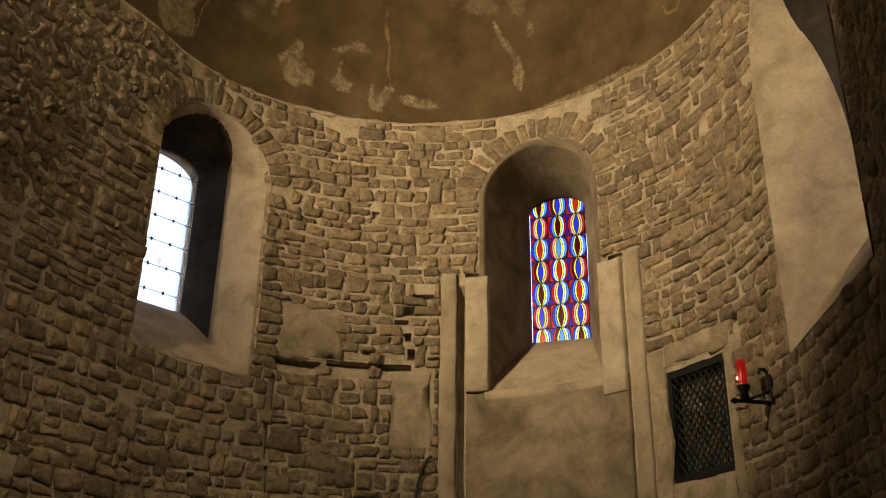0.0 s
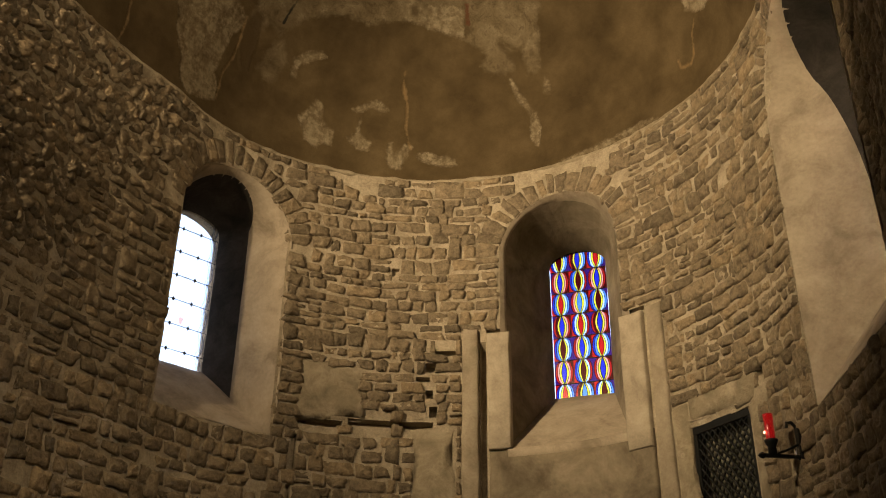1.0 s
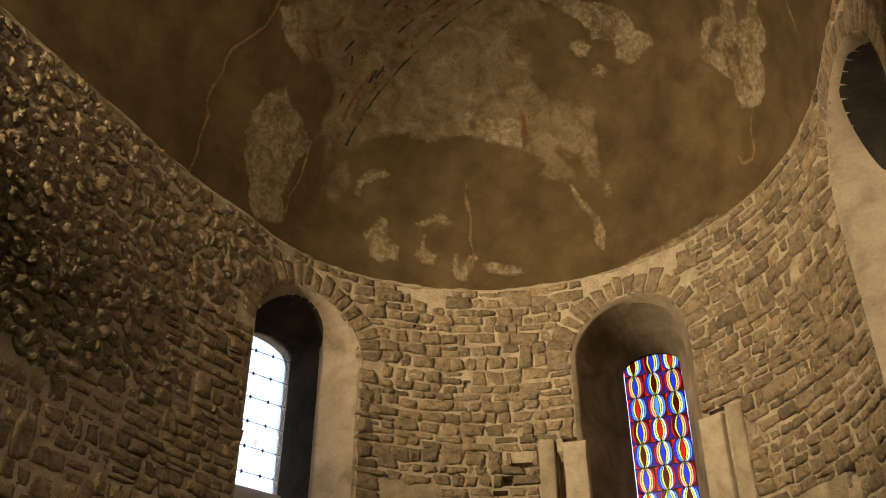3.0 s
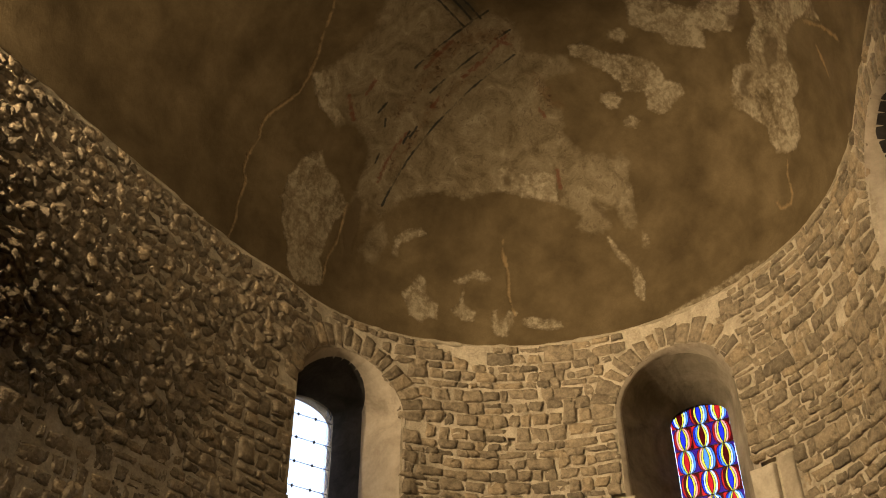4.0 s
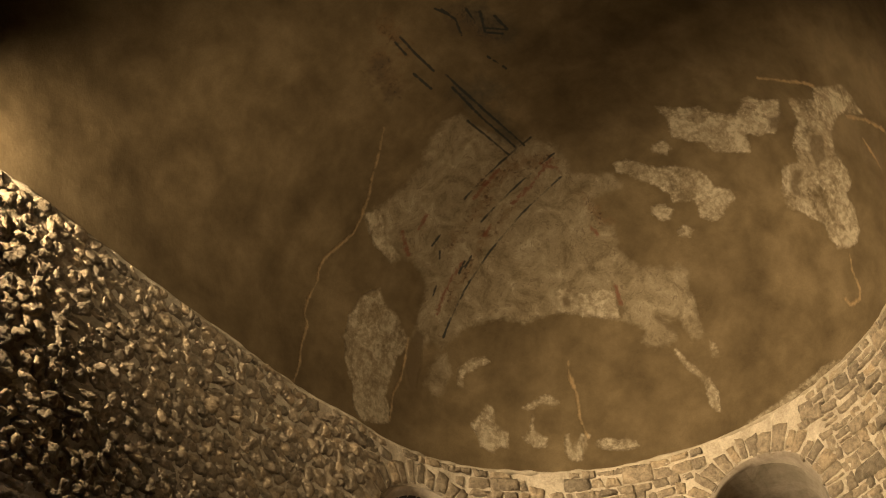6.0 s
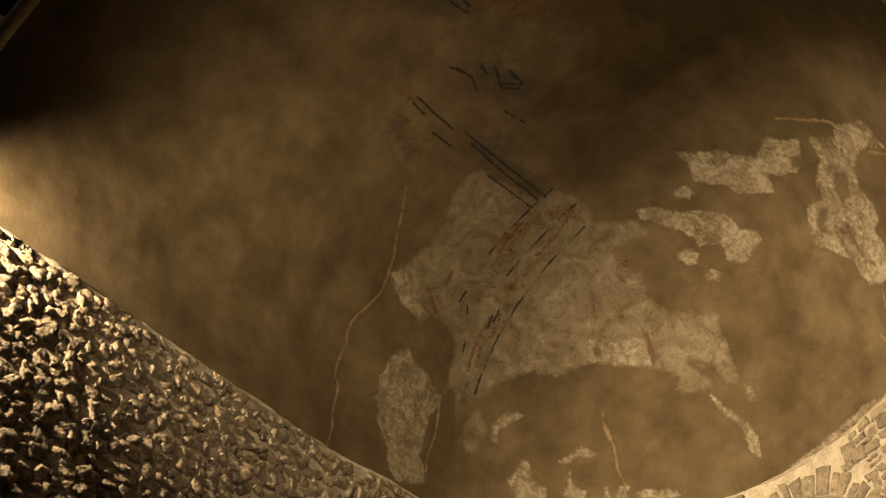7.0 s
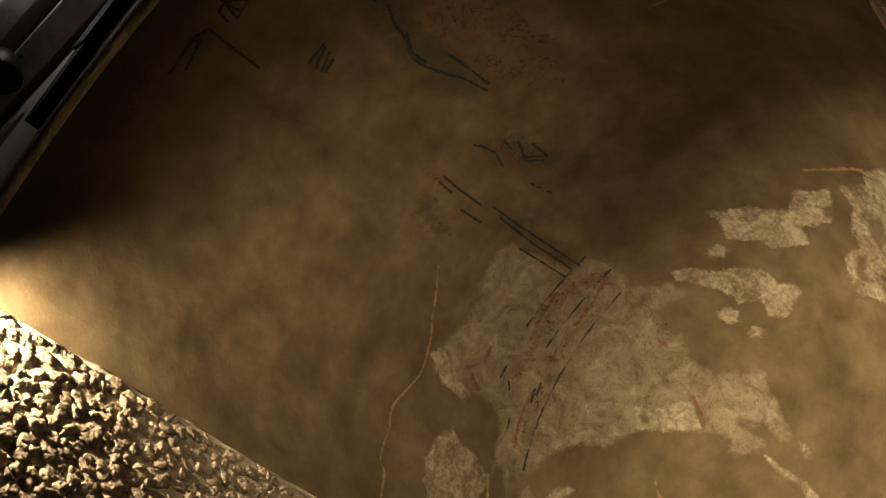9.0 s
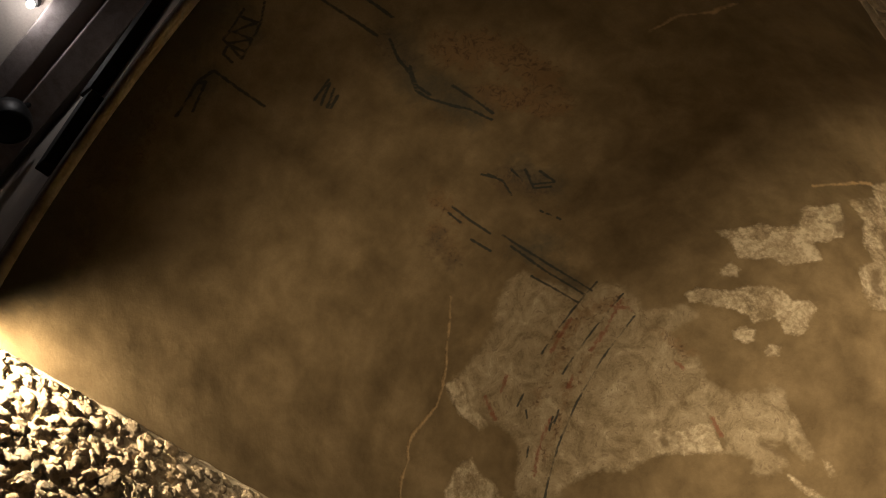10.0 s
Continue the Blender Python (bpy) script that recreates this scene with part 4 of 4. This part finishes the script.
wall_slab("plaster_patch", u_at(29.9), u_at(33.3), 2.0, zr(-1.06), 0.014, ROUGHCAST, PATCHES, worn=0.03)
wall_slab("plaster_patch", u_at(33.4), u_at(49.5), zr(-1.118), zr(-1.04), 0.014, ROUGHCAST, PATCHES, worn=0.03)
wall_slab("plaster_patch", u_at(47.8), u_at(50.8), zr(-1.70), zr(-1.13), 0.012, ROUGHCAST, PATCHES, worn=0.02)
wall_slab("plaster_patch", u_at(33.4), u_at(47.6), 2.0, zr(-1.49), 0.012, ROUGHCAST, PATCHES, worn=0.02)


# ---- barred cupboard, sanctuary lamp, cable ----
def wall_frame(u, z, d=0.0):
    """A frame on the wall: x along it, y into the wall, z up."""
    o, px = wall_point(u, z, d), wall_point(u + 0.01, z, d)
    x = (px - o).normalized()
    y = Vector((0, 0, 1)).cross(x)
    return Matrix.Translation(o) @ Matrix((x, y, Vector((0, 0, 1)))).transposed().to_4x4()


NICHE_BOARD = rough_material("stained_green_board", (0.020, 0.022, 0.016), (0.085, 0.085, 0.062), (0.22, 0.21, 0.16), 9.0, 40, 0.003, 0.7)


def cupboard():
    u, z, w, h = NICHE
    top = tagged(new("wall_cupboard"), "black iron lattice door over a niche in the stone wall", "grille")
    m = wall_frame(u, z, -0.015)

    def place(bm):
        bmesh.ops.transform(bm, matrix=m, verts=bm.verts)
        return bm
    back = box((w + 0.02, 0.02, h + 0.02), (0, 0, 0), 0.003)
    bmesh.ops.transform(back, matrix=wall_frame(u, z, -0.10), verts=back.verts)
    part("back_panel", back, NICHE_BOARD, top, "grey-green painted board behind the lattice")
    f = 0.060
    w += 0.03
    door = part("door_frame", place(box((w, 0.035, f), (0, 0, h / 2 - f / 2), 0.004)), IRON, top)
    part("frame_bar", place(box((w, 0.035, f), (0, 0, -h / 2 + f / 2), 0.004)), IRON, door)
    for s in (-1, 1):
        part("frame_bar", place(box((f, 0.034, h - 2 * f), (s * (w / 2 - f / 2), 0, 0), 0.004)), IRON, door)
    iw, ih = w / 2 - f, h / 2 - f
    pitch = 0.058
    k = int((iw + ih) / pitch) + 1
    for s in (-1, 1):
        for i in range(-k, k + 1):
            c = i * pitch
            pts = []
            for x, zz in ((-iw, s * (-iw) * 1.25 + c * 1.25), (iw, s * iw * 1.25 + c * 1.25)):
                pts.append(Vector((x, 0.004 * s, zz)))
            a, b = pts
            d = b - a
            t0, t1 = 0.0, 1.0
            for lim in (-ih, ih):
                if abs(d.z) > 1e-6:
                    tt = (lim - a.z) / d.z
                    if (d.z > 0) == (lim < 0):
                        t0 = max(t0, tt)
                    else:
                        t1 = min(t1, tt)
            if t1 - t0 > 0.02:
                part("lattice_rod", place(tube([a + d * t0, a + d * t1], 0.0058, 6)), IRON, door)
    for zz in (0.34, -0.33):
        part("hinge", place(box((0.05, 0.03, 0.04), (w / 2 + 0.022, -0.01, zz * h), 0.006)), IRON, top)
    part("latch", place(box((0.02, 0.05, 0.05), (-w / 2 - 0.012, -0.01, 0.02), 0.005)), IRON, top)
    return top


cupboard()
RED_GLASS, rt, rb = nodes_of("red_lamp_glass")
rb.inputs["Base Color"].default_value = (0.30, 0.006, 0.008, 1)
rb.inputs["Roughness"].default_value, rb.inputs["Transmission Weight"].default_value = 0.12, 0.55
rb.inputs["Emission Color"].default_value, rb.inputs["Emission Strength"].default_value = (1.0, 0.02, 0.02, 1), 0.012
FLAME = plain("lit_bulb", (1.0, 0.12, 0.06), 0.4, 0, 2.5)
CLEAR = plain("brushed_steel", (0.6, 0.58, 0.55), 0.25, 0.9)


def sanctuary_lamp():
    top = tagged(new("sanctuary_lamp"), "red glass lamp on a black iron bracket fixed to the wall", "wall lamp")
    m = wall_frame(u_at(59.8), zr(-1.318))

    def place(bm):
        bmesh.ops.transform(bm, matrix=m, verts=bm.verts)
        return bm
    part("wall_plate", place(box((0.045, 0.02, 0.21), (0, -0.02, 0.03), 0.005)), IRON, top)
    part("scroll", place(tube([(0, -0.03, 0.13), (0, -0.055, 0.16), (0, -0.085, 0.155), (0, -0.09, 0.125)], 0.011, 8)), IRON, top)
    part("arm", place(box((0.028, 0.26, 0.022), (0, -0.145, -0.06), 0.006)), IRON, top)
    part("brace", place(tube([(0, -0.03, 0.02), (0, -0.11, -0.02), (0, -0.20, -0.055)], 0.008, 8)), IRON, top)
    part("arm_knob", place(turned([(0.005, -0.02), (0.018, -0.012), (0.028, 0.0), (0.018, 0.012), (0.005, 0.02)])), IRON, top).location = m.to_3x3() @ Vector((0, -0.275, -0.06))
    part("lock", place(box((0.035, 0.03, 0.045), (0, -0.045, -0.03), 0.008)), CLEAR, top, "small bright metal clamp")
    off = Matrix.Translation((0, -0.205, -0.05))
    cup = turned([(0.028, 0.0), (0.024, 0.045), (0.030, 0.055), (0.040, 0.075), (0.043, 0.088), (0.038, 0.092)])
    bmesh.ops.transform(cup, matrix=m @ off, verts=cup.verts)
    part("cup", cup, IRON, top, smooth=True)
    g = turned([(0.031, 0.09), (0.028, 0.10), (0.028, 0.235), (0.031, 0.25), (0.028, 0.254)])
    bmesh.ops.transform(g, matrix=m @ off, verts=g.verts)
    part("glass", g, RED_GLASS, top, "glowing red glass cylinder", True)
    b = turned([(0.001, 0.128), (0.005, 0.131), (0.006, 0.137), (0.004, 0.143), (0.001, 0.145)], 12)
    bmesh.ops.transform(b, matrix=m @ off @ Matrix.Translation((0, -0.036, 0)), verts=b.verts)
    part("bulb", b, FLAME, top, "tiny bright light")
    return top


sanctuary_lamp()


def cable():
    pts = []
    for k in range(15):
        s = k / 14
        uu = u_at(-15.3) - 0.16 * (1 - (1 - s) ** 2)
        pts.append(wall_point(uu, zr(-1.32) - 0.9 * s ** 1.7, 0.05))
    ob = part("power_cable", tube(pts, 0.012, 8), RUBBER, None, smooth=True)
    return tagged(ob, "thick black cable hanging down the rubble wall", "cable")


cable()


# ---- masonry ----
rng = np.random.default_rng(7)


class Block:
    """The net of a stone's face: its steps, its rim and its faces."""

    def __init__(self, ns, nt):
        s, t = np.meshgrid(np.linspace(-1, 1, ns + 1), np.linspace(-1, 1, nt + 1))
        self.s, self.t = s.ravel(), t.ravel()
        ids = np.arange((ns + 1) * (nt + 1)).reshape(nt + 1, ns + 1)
        self.n = (ns + 1) * (nt + 1)
        self.ring = np.array(list(ids[0, :]) + list(ids[1:, -1]) + list(ids[-1, -2::-1]) + list(ids[-2:0:-1, 0]))
        m = len(self.ring)
        top = np.stack([ids[:-1, :-1], ids[:-1, 1:], ids[1:, 1:], ids[1:, :-1]], -1).reshape(-1, 4).tolist()
        side = [(int(self.ring[k]), self.n + k, self.n + (k + 1) % m, int(self.ring[(k + 1) % m])) for k in range(m)]
        self.faces = [tuple(q) for q in top] + side
        self.edge = np.maximum(abs(self.s), abs(self.t)) > 0.99


COURSED, LUMPY = Block(5, 4), Block(7, 6)


def stone_shape(place, w, h, proud, rough, gap, net=COURSED):
    """One stone: place(across, up) gives (u, z). Returns its points."""
    SG, TG, NV, EDGE = net.s, net.t, net.n, net.edge
    soft = rng.uniform(0.02, 0.16)
    gap = gap * rng.uniform(0.6, 1.6)
    s = SG * np.sqrt(1 - soft * TG ** 2)
    t = TG * np.sqrt(1 - soft * SG ** 2)
    jit = rng.uniform(-1, 1, (4, 2)) * np.array((0.14 * min(w, 0.2), 0.14 * h))
    c = np.stack([(1 - s) * (1 - t), (1 + s) * (1 - t), (1 - s) * (1 + t), (1 + s) * (1 + t)], -1) / 4
    x = s * (w - gap) / 2 + c @ jit[:, 0] + rng.normal(0, 0.0035, NV)
    y = t * (h - gap) / 2 + c @ jit[:, 1] + rng.normal(0, 0.0035, NV)
    tilt = rng.uniform(-1, 1, 2) * 0.28
    d = proud * (1 + tilt[0] * s + tilt[1] * t) * np.where(EDGE, 0.72, 1.0) + rng.normal(0, rough, NV) * np.where(EDGE, 0.5, 1.0)
    d = np.maximum(d, 0.002)
    ring = net.ring
    u, z = place(np.concatenate([x, x[ring] * 1.02]), np.concatenate([y, y[ring] * 1.03]))
    return wall_points(u, z, np.concatenate([d, np.full(len(ring), -0.02)]))


LEDGE = zr(-1.0)


def blocked(u, z):
    """Where the wall is not rubble: openings with their arch stones, slabs, plaster, the cupboard."""
    if u < UL - JOIN - 2 or u > UEND:
        return u > UEND
    for uc, _, wide, sill, head, _ in WINDOWS:
        x = u - uc
        r = wide / 2 + 0.042
        rise = rise_of(wide)
        zs = head - wide / 2 * rise
        if abs(x) < r and sill < z <= zs:
            return True
        if z > zs and math.hypot(x / (r + 0.19), (z - zs) / (r * rise + 0.19)) < 1:
            return True
    th = math.degrees((u - UL) / R) - 90
    v = (z - Z0) / R
    if -10.5 < th < 25.4 and v < -1.10:
        return True
    if (-14.0 < th < -4.0 and v < -0.65) or (20.0 < th < 29.8 and v < -0.69):
        return True
    if (-2 < th < 23 and v > -0.055 - 0.012 * math.sin(u * 9)) or (-44 < th < -32 and v > -0.05 - 0.012 * math.sin(u * 11)):
        return True
    if -46.6 < th < -35.6 and -0.99 < v < -0.835:
        return True
    if -23.6 < th < -15.8 and -1.28 < v < -1.04:
        return True
    if 29.8 < th < 49.8 and v < -1.07 and (th < 33.4 or th < 47.8 or v > -1.75):
        return True
    for uu, zz, w, h, _ in HOLES:
        if abs(u - uu) < w * 0.36 and abs(z - zz) < h * 0.36:
            return True
    return False


def lay(u0, u1, zlow, mean_h, mean_w, proud, rough, gap, wave, ztop=Z0, net=COURSED):
    """Coursed rubble between two places along the wall: a list of (u, z, points)."""
    out = []
    z = zlow
    row = 0
    while z < ztop - 0.02:
        h = min(mean_h * rng.uniform(0.68, 1.36), ztop - 0.006 - z)
        if h < 0.035:
            break
        row += 1
        us = np.arange(u0, u1 + 0.01, 0.02)
        free = np.array([not (blocked(u, z + 0.15 * h) or blocked(u, z + 0.5 * h) or blocked(u, z + 0.85 * h)) for u in us])
        k = 0
        while k < len(us):
            if not free[k]:
                k += 1
                continue
            e = k
            while e + 1 < len(us) and free[e + 1]:
                e += 1
            a, b = us[k], us[e]
            k = e + 1
            while b - a > 0.035:
                w = mean_w * rng.lognormal(0, 0.32)
                w = min(max(w, 0.06), 0.30)
                if b - a - w < 0.07:
                    w = b - a
                w = min(w, b - a)
                uc = a + w / 2
                a += w
                if w > 0.30 and b - a < 0.01:
                    w = min(w, 0.42)
                pieces = [(z + h / 2, h)]
                if h > 0.10 and w > 0.12 and rng.random() < 0.08:
                    f = rng.uniform(0.4, 0.6)
                    pieces = [(z + h * f / 2, h * f), (z + h * (1 + f) / 2, h * (1 - f))]
                if rng.random() < 0.012:
                    continue
                if w > 0.10 and rng.random() < 0.09 and not blocked(uc, z + 1.6 * h) and z + 1.7 * h < ztop:
                    pieces = [(z + h * 0.82, h * 1.62)]
                for zc, hh in pieces:
                    extra = 0.0
                    th = math.degrees((uc - UL) / R) - 90
                    if -48 < th < -20 and 0 < zc - LEDGE < 0.14:
                        extra = 0.035

                    def place(x, y, uc=uc, zc=zc):
                        lift = np.sin((uc + x) * 1.7 + row * 0.4) * wave + np.sin((uc + x) * 4.1 + row) * wave * 0.4
                        fade = np.clip((Z0 - 0.05 - zc) / 0.4, 0, 1)
                        return uc + x, np.minimum(zc + y + lift * fade, Z0 - 0.004)
                    out.append((uc, zc, stone_shape(place, w, hh, proud * rng.uniform(0.5, 1.5) + extra, rough, gap, net)))
        z += h
    return out


def arch_stones(uc, wide, head):
    """Thin stones set fanwise over a window."""
    out = []
    rise, r = rise_of(wide), wide / 2 + 0.028
    zs = head - wide / 2 * rise
    a = 0.0
    while a < math.pi - 0.03:
        w = min(rng.uniform(0.065, 0.125) / r, math.pi - a)
        mid, long = a + w / 2, rng.uniform(0.19, 0.26)
        if zs + (r * rise + long) * math.sin(mid) > Z0 - 0.01:
            long = (Z0 - 0.012 - zs) / math.sin(mid) - r * rise

        def place(x, y, mid=mid, long=long):
            rad = long / 2 + y
            ang = mid + x / (r + 0.1)
            return uc - (r + rad) * np.cos(ang), np.minimum(zs + (r * rise + rad) * np.sin(ang), Z0 - 0.004)
        out.append((uc, zs, stone_shape(place, w * (r + 0.1), long, 0.018, 0.003, 0.014)))
        a += w
    return out


def masonry(wall, stones, near, net=COURSED, smooth=True):
    """The stones nearest to the walk as pieces of their own, the rest joined."""
    chosen = [s for s in stones if near(s[0], s[1])][:300]
    keep = set(id(s) for s in chosen)
    for _, _, pts in chosen:
        ob = new("stone", mesh_of("stone", pts, net.faces, STONE, smooth))
        ob.parent = wall
    rest = [s for s in stones if id(s) not in keep]
    n = len(rest[0][2])
    verts = np.concatenate([s[2] for s in rest])
    base = np.array([list(f) for f in net.faces])
    faces = (base[None] + (np.arange(len(rest)) * n)[:, None, None]).reshape(-1, 4)
    ob = new("rubble_stones", mesh_of("rubble_stones", verts, faces.tolist(), STONE_REST, smooth))
    ob.parent = wall
    tagged(ob, "coursed rubble stones in lime mortar", kind="stuff")


def bare(u, z):
    """Where no mortar coat lies: openings, slabs, plaster, holes."""
    for uc, _, wide, sill, head, _ in WINDOWS:
        x, r, rise = u - uc, wide / 2 + 0.03, rise_of(wide)
        zs = head - wide / 2 * rise
        if abs(x) < r and sill - 0.03 < z <= zs or z > zs and math.hypot(x / r, (z - zs) / (r * rise)) < 1:
            return True
    th, v = math.degrees((u - UL) / R) - 90, (z - Z0) / R
    if -14.2 < th < 29.8 and v < -0.645 and (th < -4.0 or th > 20.0 or v < -1.09):
        return True
    if -47.0 < th < -34.8 and -0.985 < v < -0.815 or -24.0 < th < -15.8 and -1.28 < v < -1.03:
        return True
    if 33.0 < th < 47.6 and v < -1.12:
        return True
    return any(abs(u - uu) < w / 2 + 0.012 and abs(z - zz) < h / 2 + 0.012 for uu, zz, w, h, _ in HOLES)


def mortar_coat(wall, u0, u1, step, deep, swell, grain):
    """Uneven mortar that half buries the stones' edges."""
    us, zs = np.arange(u0, u1 + step, step), np.linspace(2.2, Z0 - 0.003, int((Z0 - 2.2) / step))
    uu, zz = np.meshgrid(us, zs)
    keep = np.array([[not bare(u, z) for u in us] for z in zs])
    uu, zz = uu.ravel(), zz.ravel()
    dd = np.array([deep + swell * noise.noise(Vector((u * 3.1, z * 3.7, 1.0))) + grain * noise.fractal(Vector((u * 12, z * 14, 3.0)), 0.75, 2.2, 4) for u, z in zip(uu, zz)])
    ids = np.arange(len(uu)).reshape(len(zs), len(us))
    whole = keep[:-1, :-1] & keep[:-1, 1:] & keep[1:, 1:] & keep[1:, :-1]
    faces = np.stack([ids[:-1, :-1], ids[:-1, 1:], ids[1:, 1:], ids[1:, :-1]], -1)[whole]
    used, back = np.unique(faces, return_inverse=True)
    pts = wall_points(uu, zz, np.maximum(dd, 0.003))[used]
    ob = new("mortar_coat", mesh_of("mortar_coat", pts, back.reshape(-1, 4).tolist(), MORTAR, True))
    ob.parent = wall
    tagged(ob, "uneven pale mortar between the stones")


ROUGH_TOP = Z0 - 2.05      # above this the side wall is unsquared rubble
ROUGH_END = 4.46


def rough_zone(u, z):
    return u < ROUGH_END - 0.25 * math.sin(z * 5.0) - 0.9 * max(0.0, Z0 - 0.7 - z) and z > ROUGH_TOP + 0.12 * math.sin(u * 4.0)


def cobbles(u0, u1):
    """Unsquared rubble: rounded stones set anyhow and standing well out of the mortar."""
    out, net = [], LUMPY
    z = ROUGH_TOP - 0.15
    row = 0
    while z < Z0 - 0.03:
        u = u0 + rng.uniform(0, 0.1)
        row += 1
        while u < u1:
            w, h = rng.uniform(0.06, 0.15), rng.uniform(0.055, 0.115)
            uc, zc = u + w / 2, z + rng.normal(0, 0.018)
            u += w * rng.uniform(0.88, 1.12)
            if not rough_zone(uc, zc) or blocked(uc, zc) or zc > Z0 - 0.03:
                continue
            turn, soft = rng.normal(0, 0.5), rng.uniform(0.16, 0.40)
            s, t = net.s * np.sqrt(1 - soft * net.t ** 2), net.t * np.sqrt(1 - soft * net.s ** 2)
            x = s * w / 2 * (1 + 0.4 * t * rng.uniform(-1, 1)) + rng.normal(0, 0.004, net.n)
            y = t * h / 2 * (1 + 0.4 * s * rng.uniform(-1, 1)) + rng.normal(0, 0.004, net.n)
            tilt = rng.uniform(-0.6, 0.6, 2)
            high = rng.uniform(0.018, 0.042)
            d = high * (1 + tilt[0] * s + tilt[1] * t) * (1.05 - 0.36 * (s * s + t * t)) + rng.normal(0, 0.0048, net.n)
            d = np.maximum(d, 0.001)
            ca, sa = math.cos(turn), math.sin(turn)
            xs, ys = x * ca - y * sa, x * sa + y * ca
            ring = net.ring
            uu, zz = uc + np.concatenate([xs, xs[ring]]), np.minimum(zc + np.concatenate([ys, ys[ring]]), Z0 - 0.004)
            out.append((uc, zc, wall_points(uu, zz, np.concatenate([d, np.full(len(ring), -0.02)]))))
        z += 0.079
    return out


mortar_coat(wall_left, 0.0, UL - JOIN, 0.014, 0.0085, 0.003, 0.0055)
mortar_coat(wall_apse, UL - JOIN, U1 + L1 + 0.3, 0.019, 0.0070, 0.0025, 0.0040)
mortar_coat(wall_right, U1 + L1 + 0.3, UEND - 0.02, 0.03, 0.010, 0.004, 0.007)
left = [s for s in lay(0.0, UL - JOIN, 2.2, 0.130, 0.150, 0.018, 0.0045, 0.030, 0.012, Z0, LUMPY) if not rough_zone(s[0], s[1])]
left += cobbles(0.0, UL - JOIN)
apse = [s for s in lay(UL - JOIN, U1 + L1 + 0.3, 2.2, 0.106, 0.150, 0.024, 0.0055, 0.016, 0.012) if not rough_zone(s[0], s[1])]
for win in WINDOWS:
    apse += arch_stones(win[0], win[2], win[4])
right = lay(U1 + L1 + 0.3, UEND - 0.3, 2.6, 0.10, 0.135, 0.02, 0.005, 0.012, 0.010)
masonry(wall_left, left, lambda u, z: u < 2.6 and z > Z0 - 0.95, LUMPY)
masonry(wall_apse, apse, lambda u, z: u_at(-44) < u < u_at(-14) and z > Z0 - 1.75)
turn_stones = cobbles(UL - JOIN, ROUGH_END + 0.3)
ob = new("rubble_stones", mesh_of("rubble_stones", np.concatenate([s[2] for s in turn_stones]),
                                  (np.array(LUMPY.faces)[None] + (np.arange(len(turn_stones)) * len(turn_stones[0][2]))[:, None, None]).reshape(-1, 4).tolist(), STONE_REST, True))
ob.parent = wall_apse
tagged(ob, "unsquared rubble stones in lime mortar", kind="stuff")
masonry(wall_right, right, lambda u, z: u < U1 + L1 + 1.6 and z > Z0 - 2.0)


def springing_bead():
    """A rough plaster fillet where the vault stands on the wall."""
    bm = bmesh.new()
    rows = []
    for k in range(int(UEND / 0.035)):
        u = 0.02 + k * 0.035
        grow = max(0.2, 0.6 + 0.8 * noise.noise(Vector((u * 2.2, 0, 7))) + 0.5 * noise.noise(Vector((u * 9, 0, 7))))
        rows.append([bm.verts.new(wall_point(u, Z0 + dz * grow, d * grow)) for dz, d in ((0.028, -0.01), (0.020, 0.012), (0.004, 0.024), (-0.014, 0.022), (-0.030, 0.008), (-0.030, -0.01))])
    for a, b in zip(rows, rows[1:]):
        for k in range(5):
            bm.faces.new((a[k], a[k + 1], b[k + 1], b[k]))
    return tagged(part("trim_springing", bm, ROUGHCAST, None, smooth=True), "rough plaster fillet between wall and vault", "trim", kind="structure")


springing_bead()
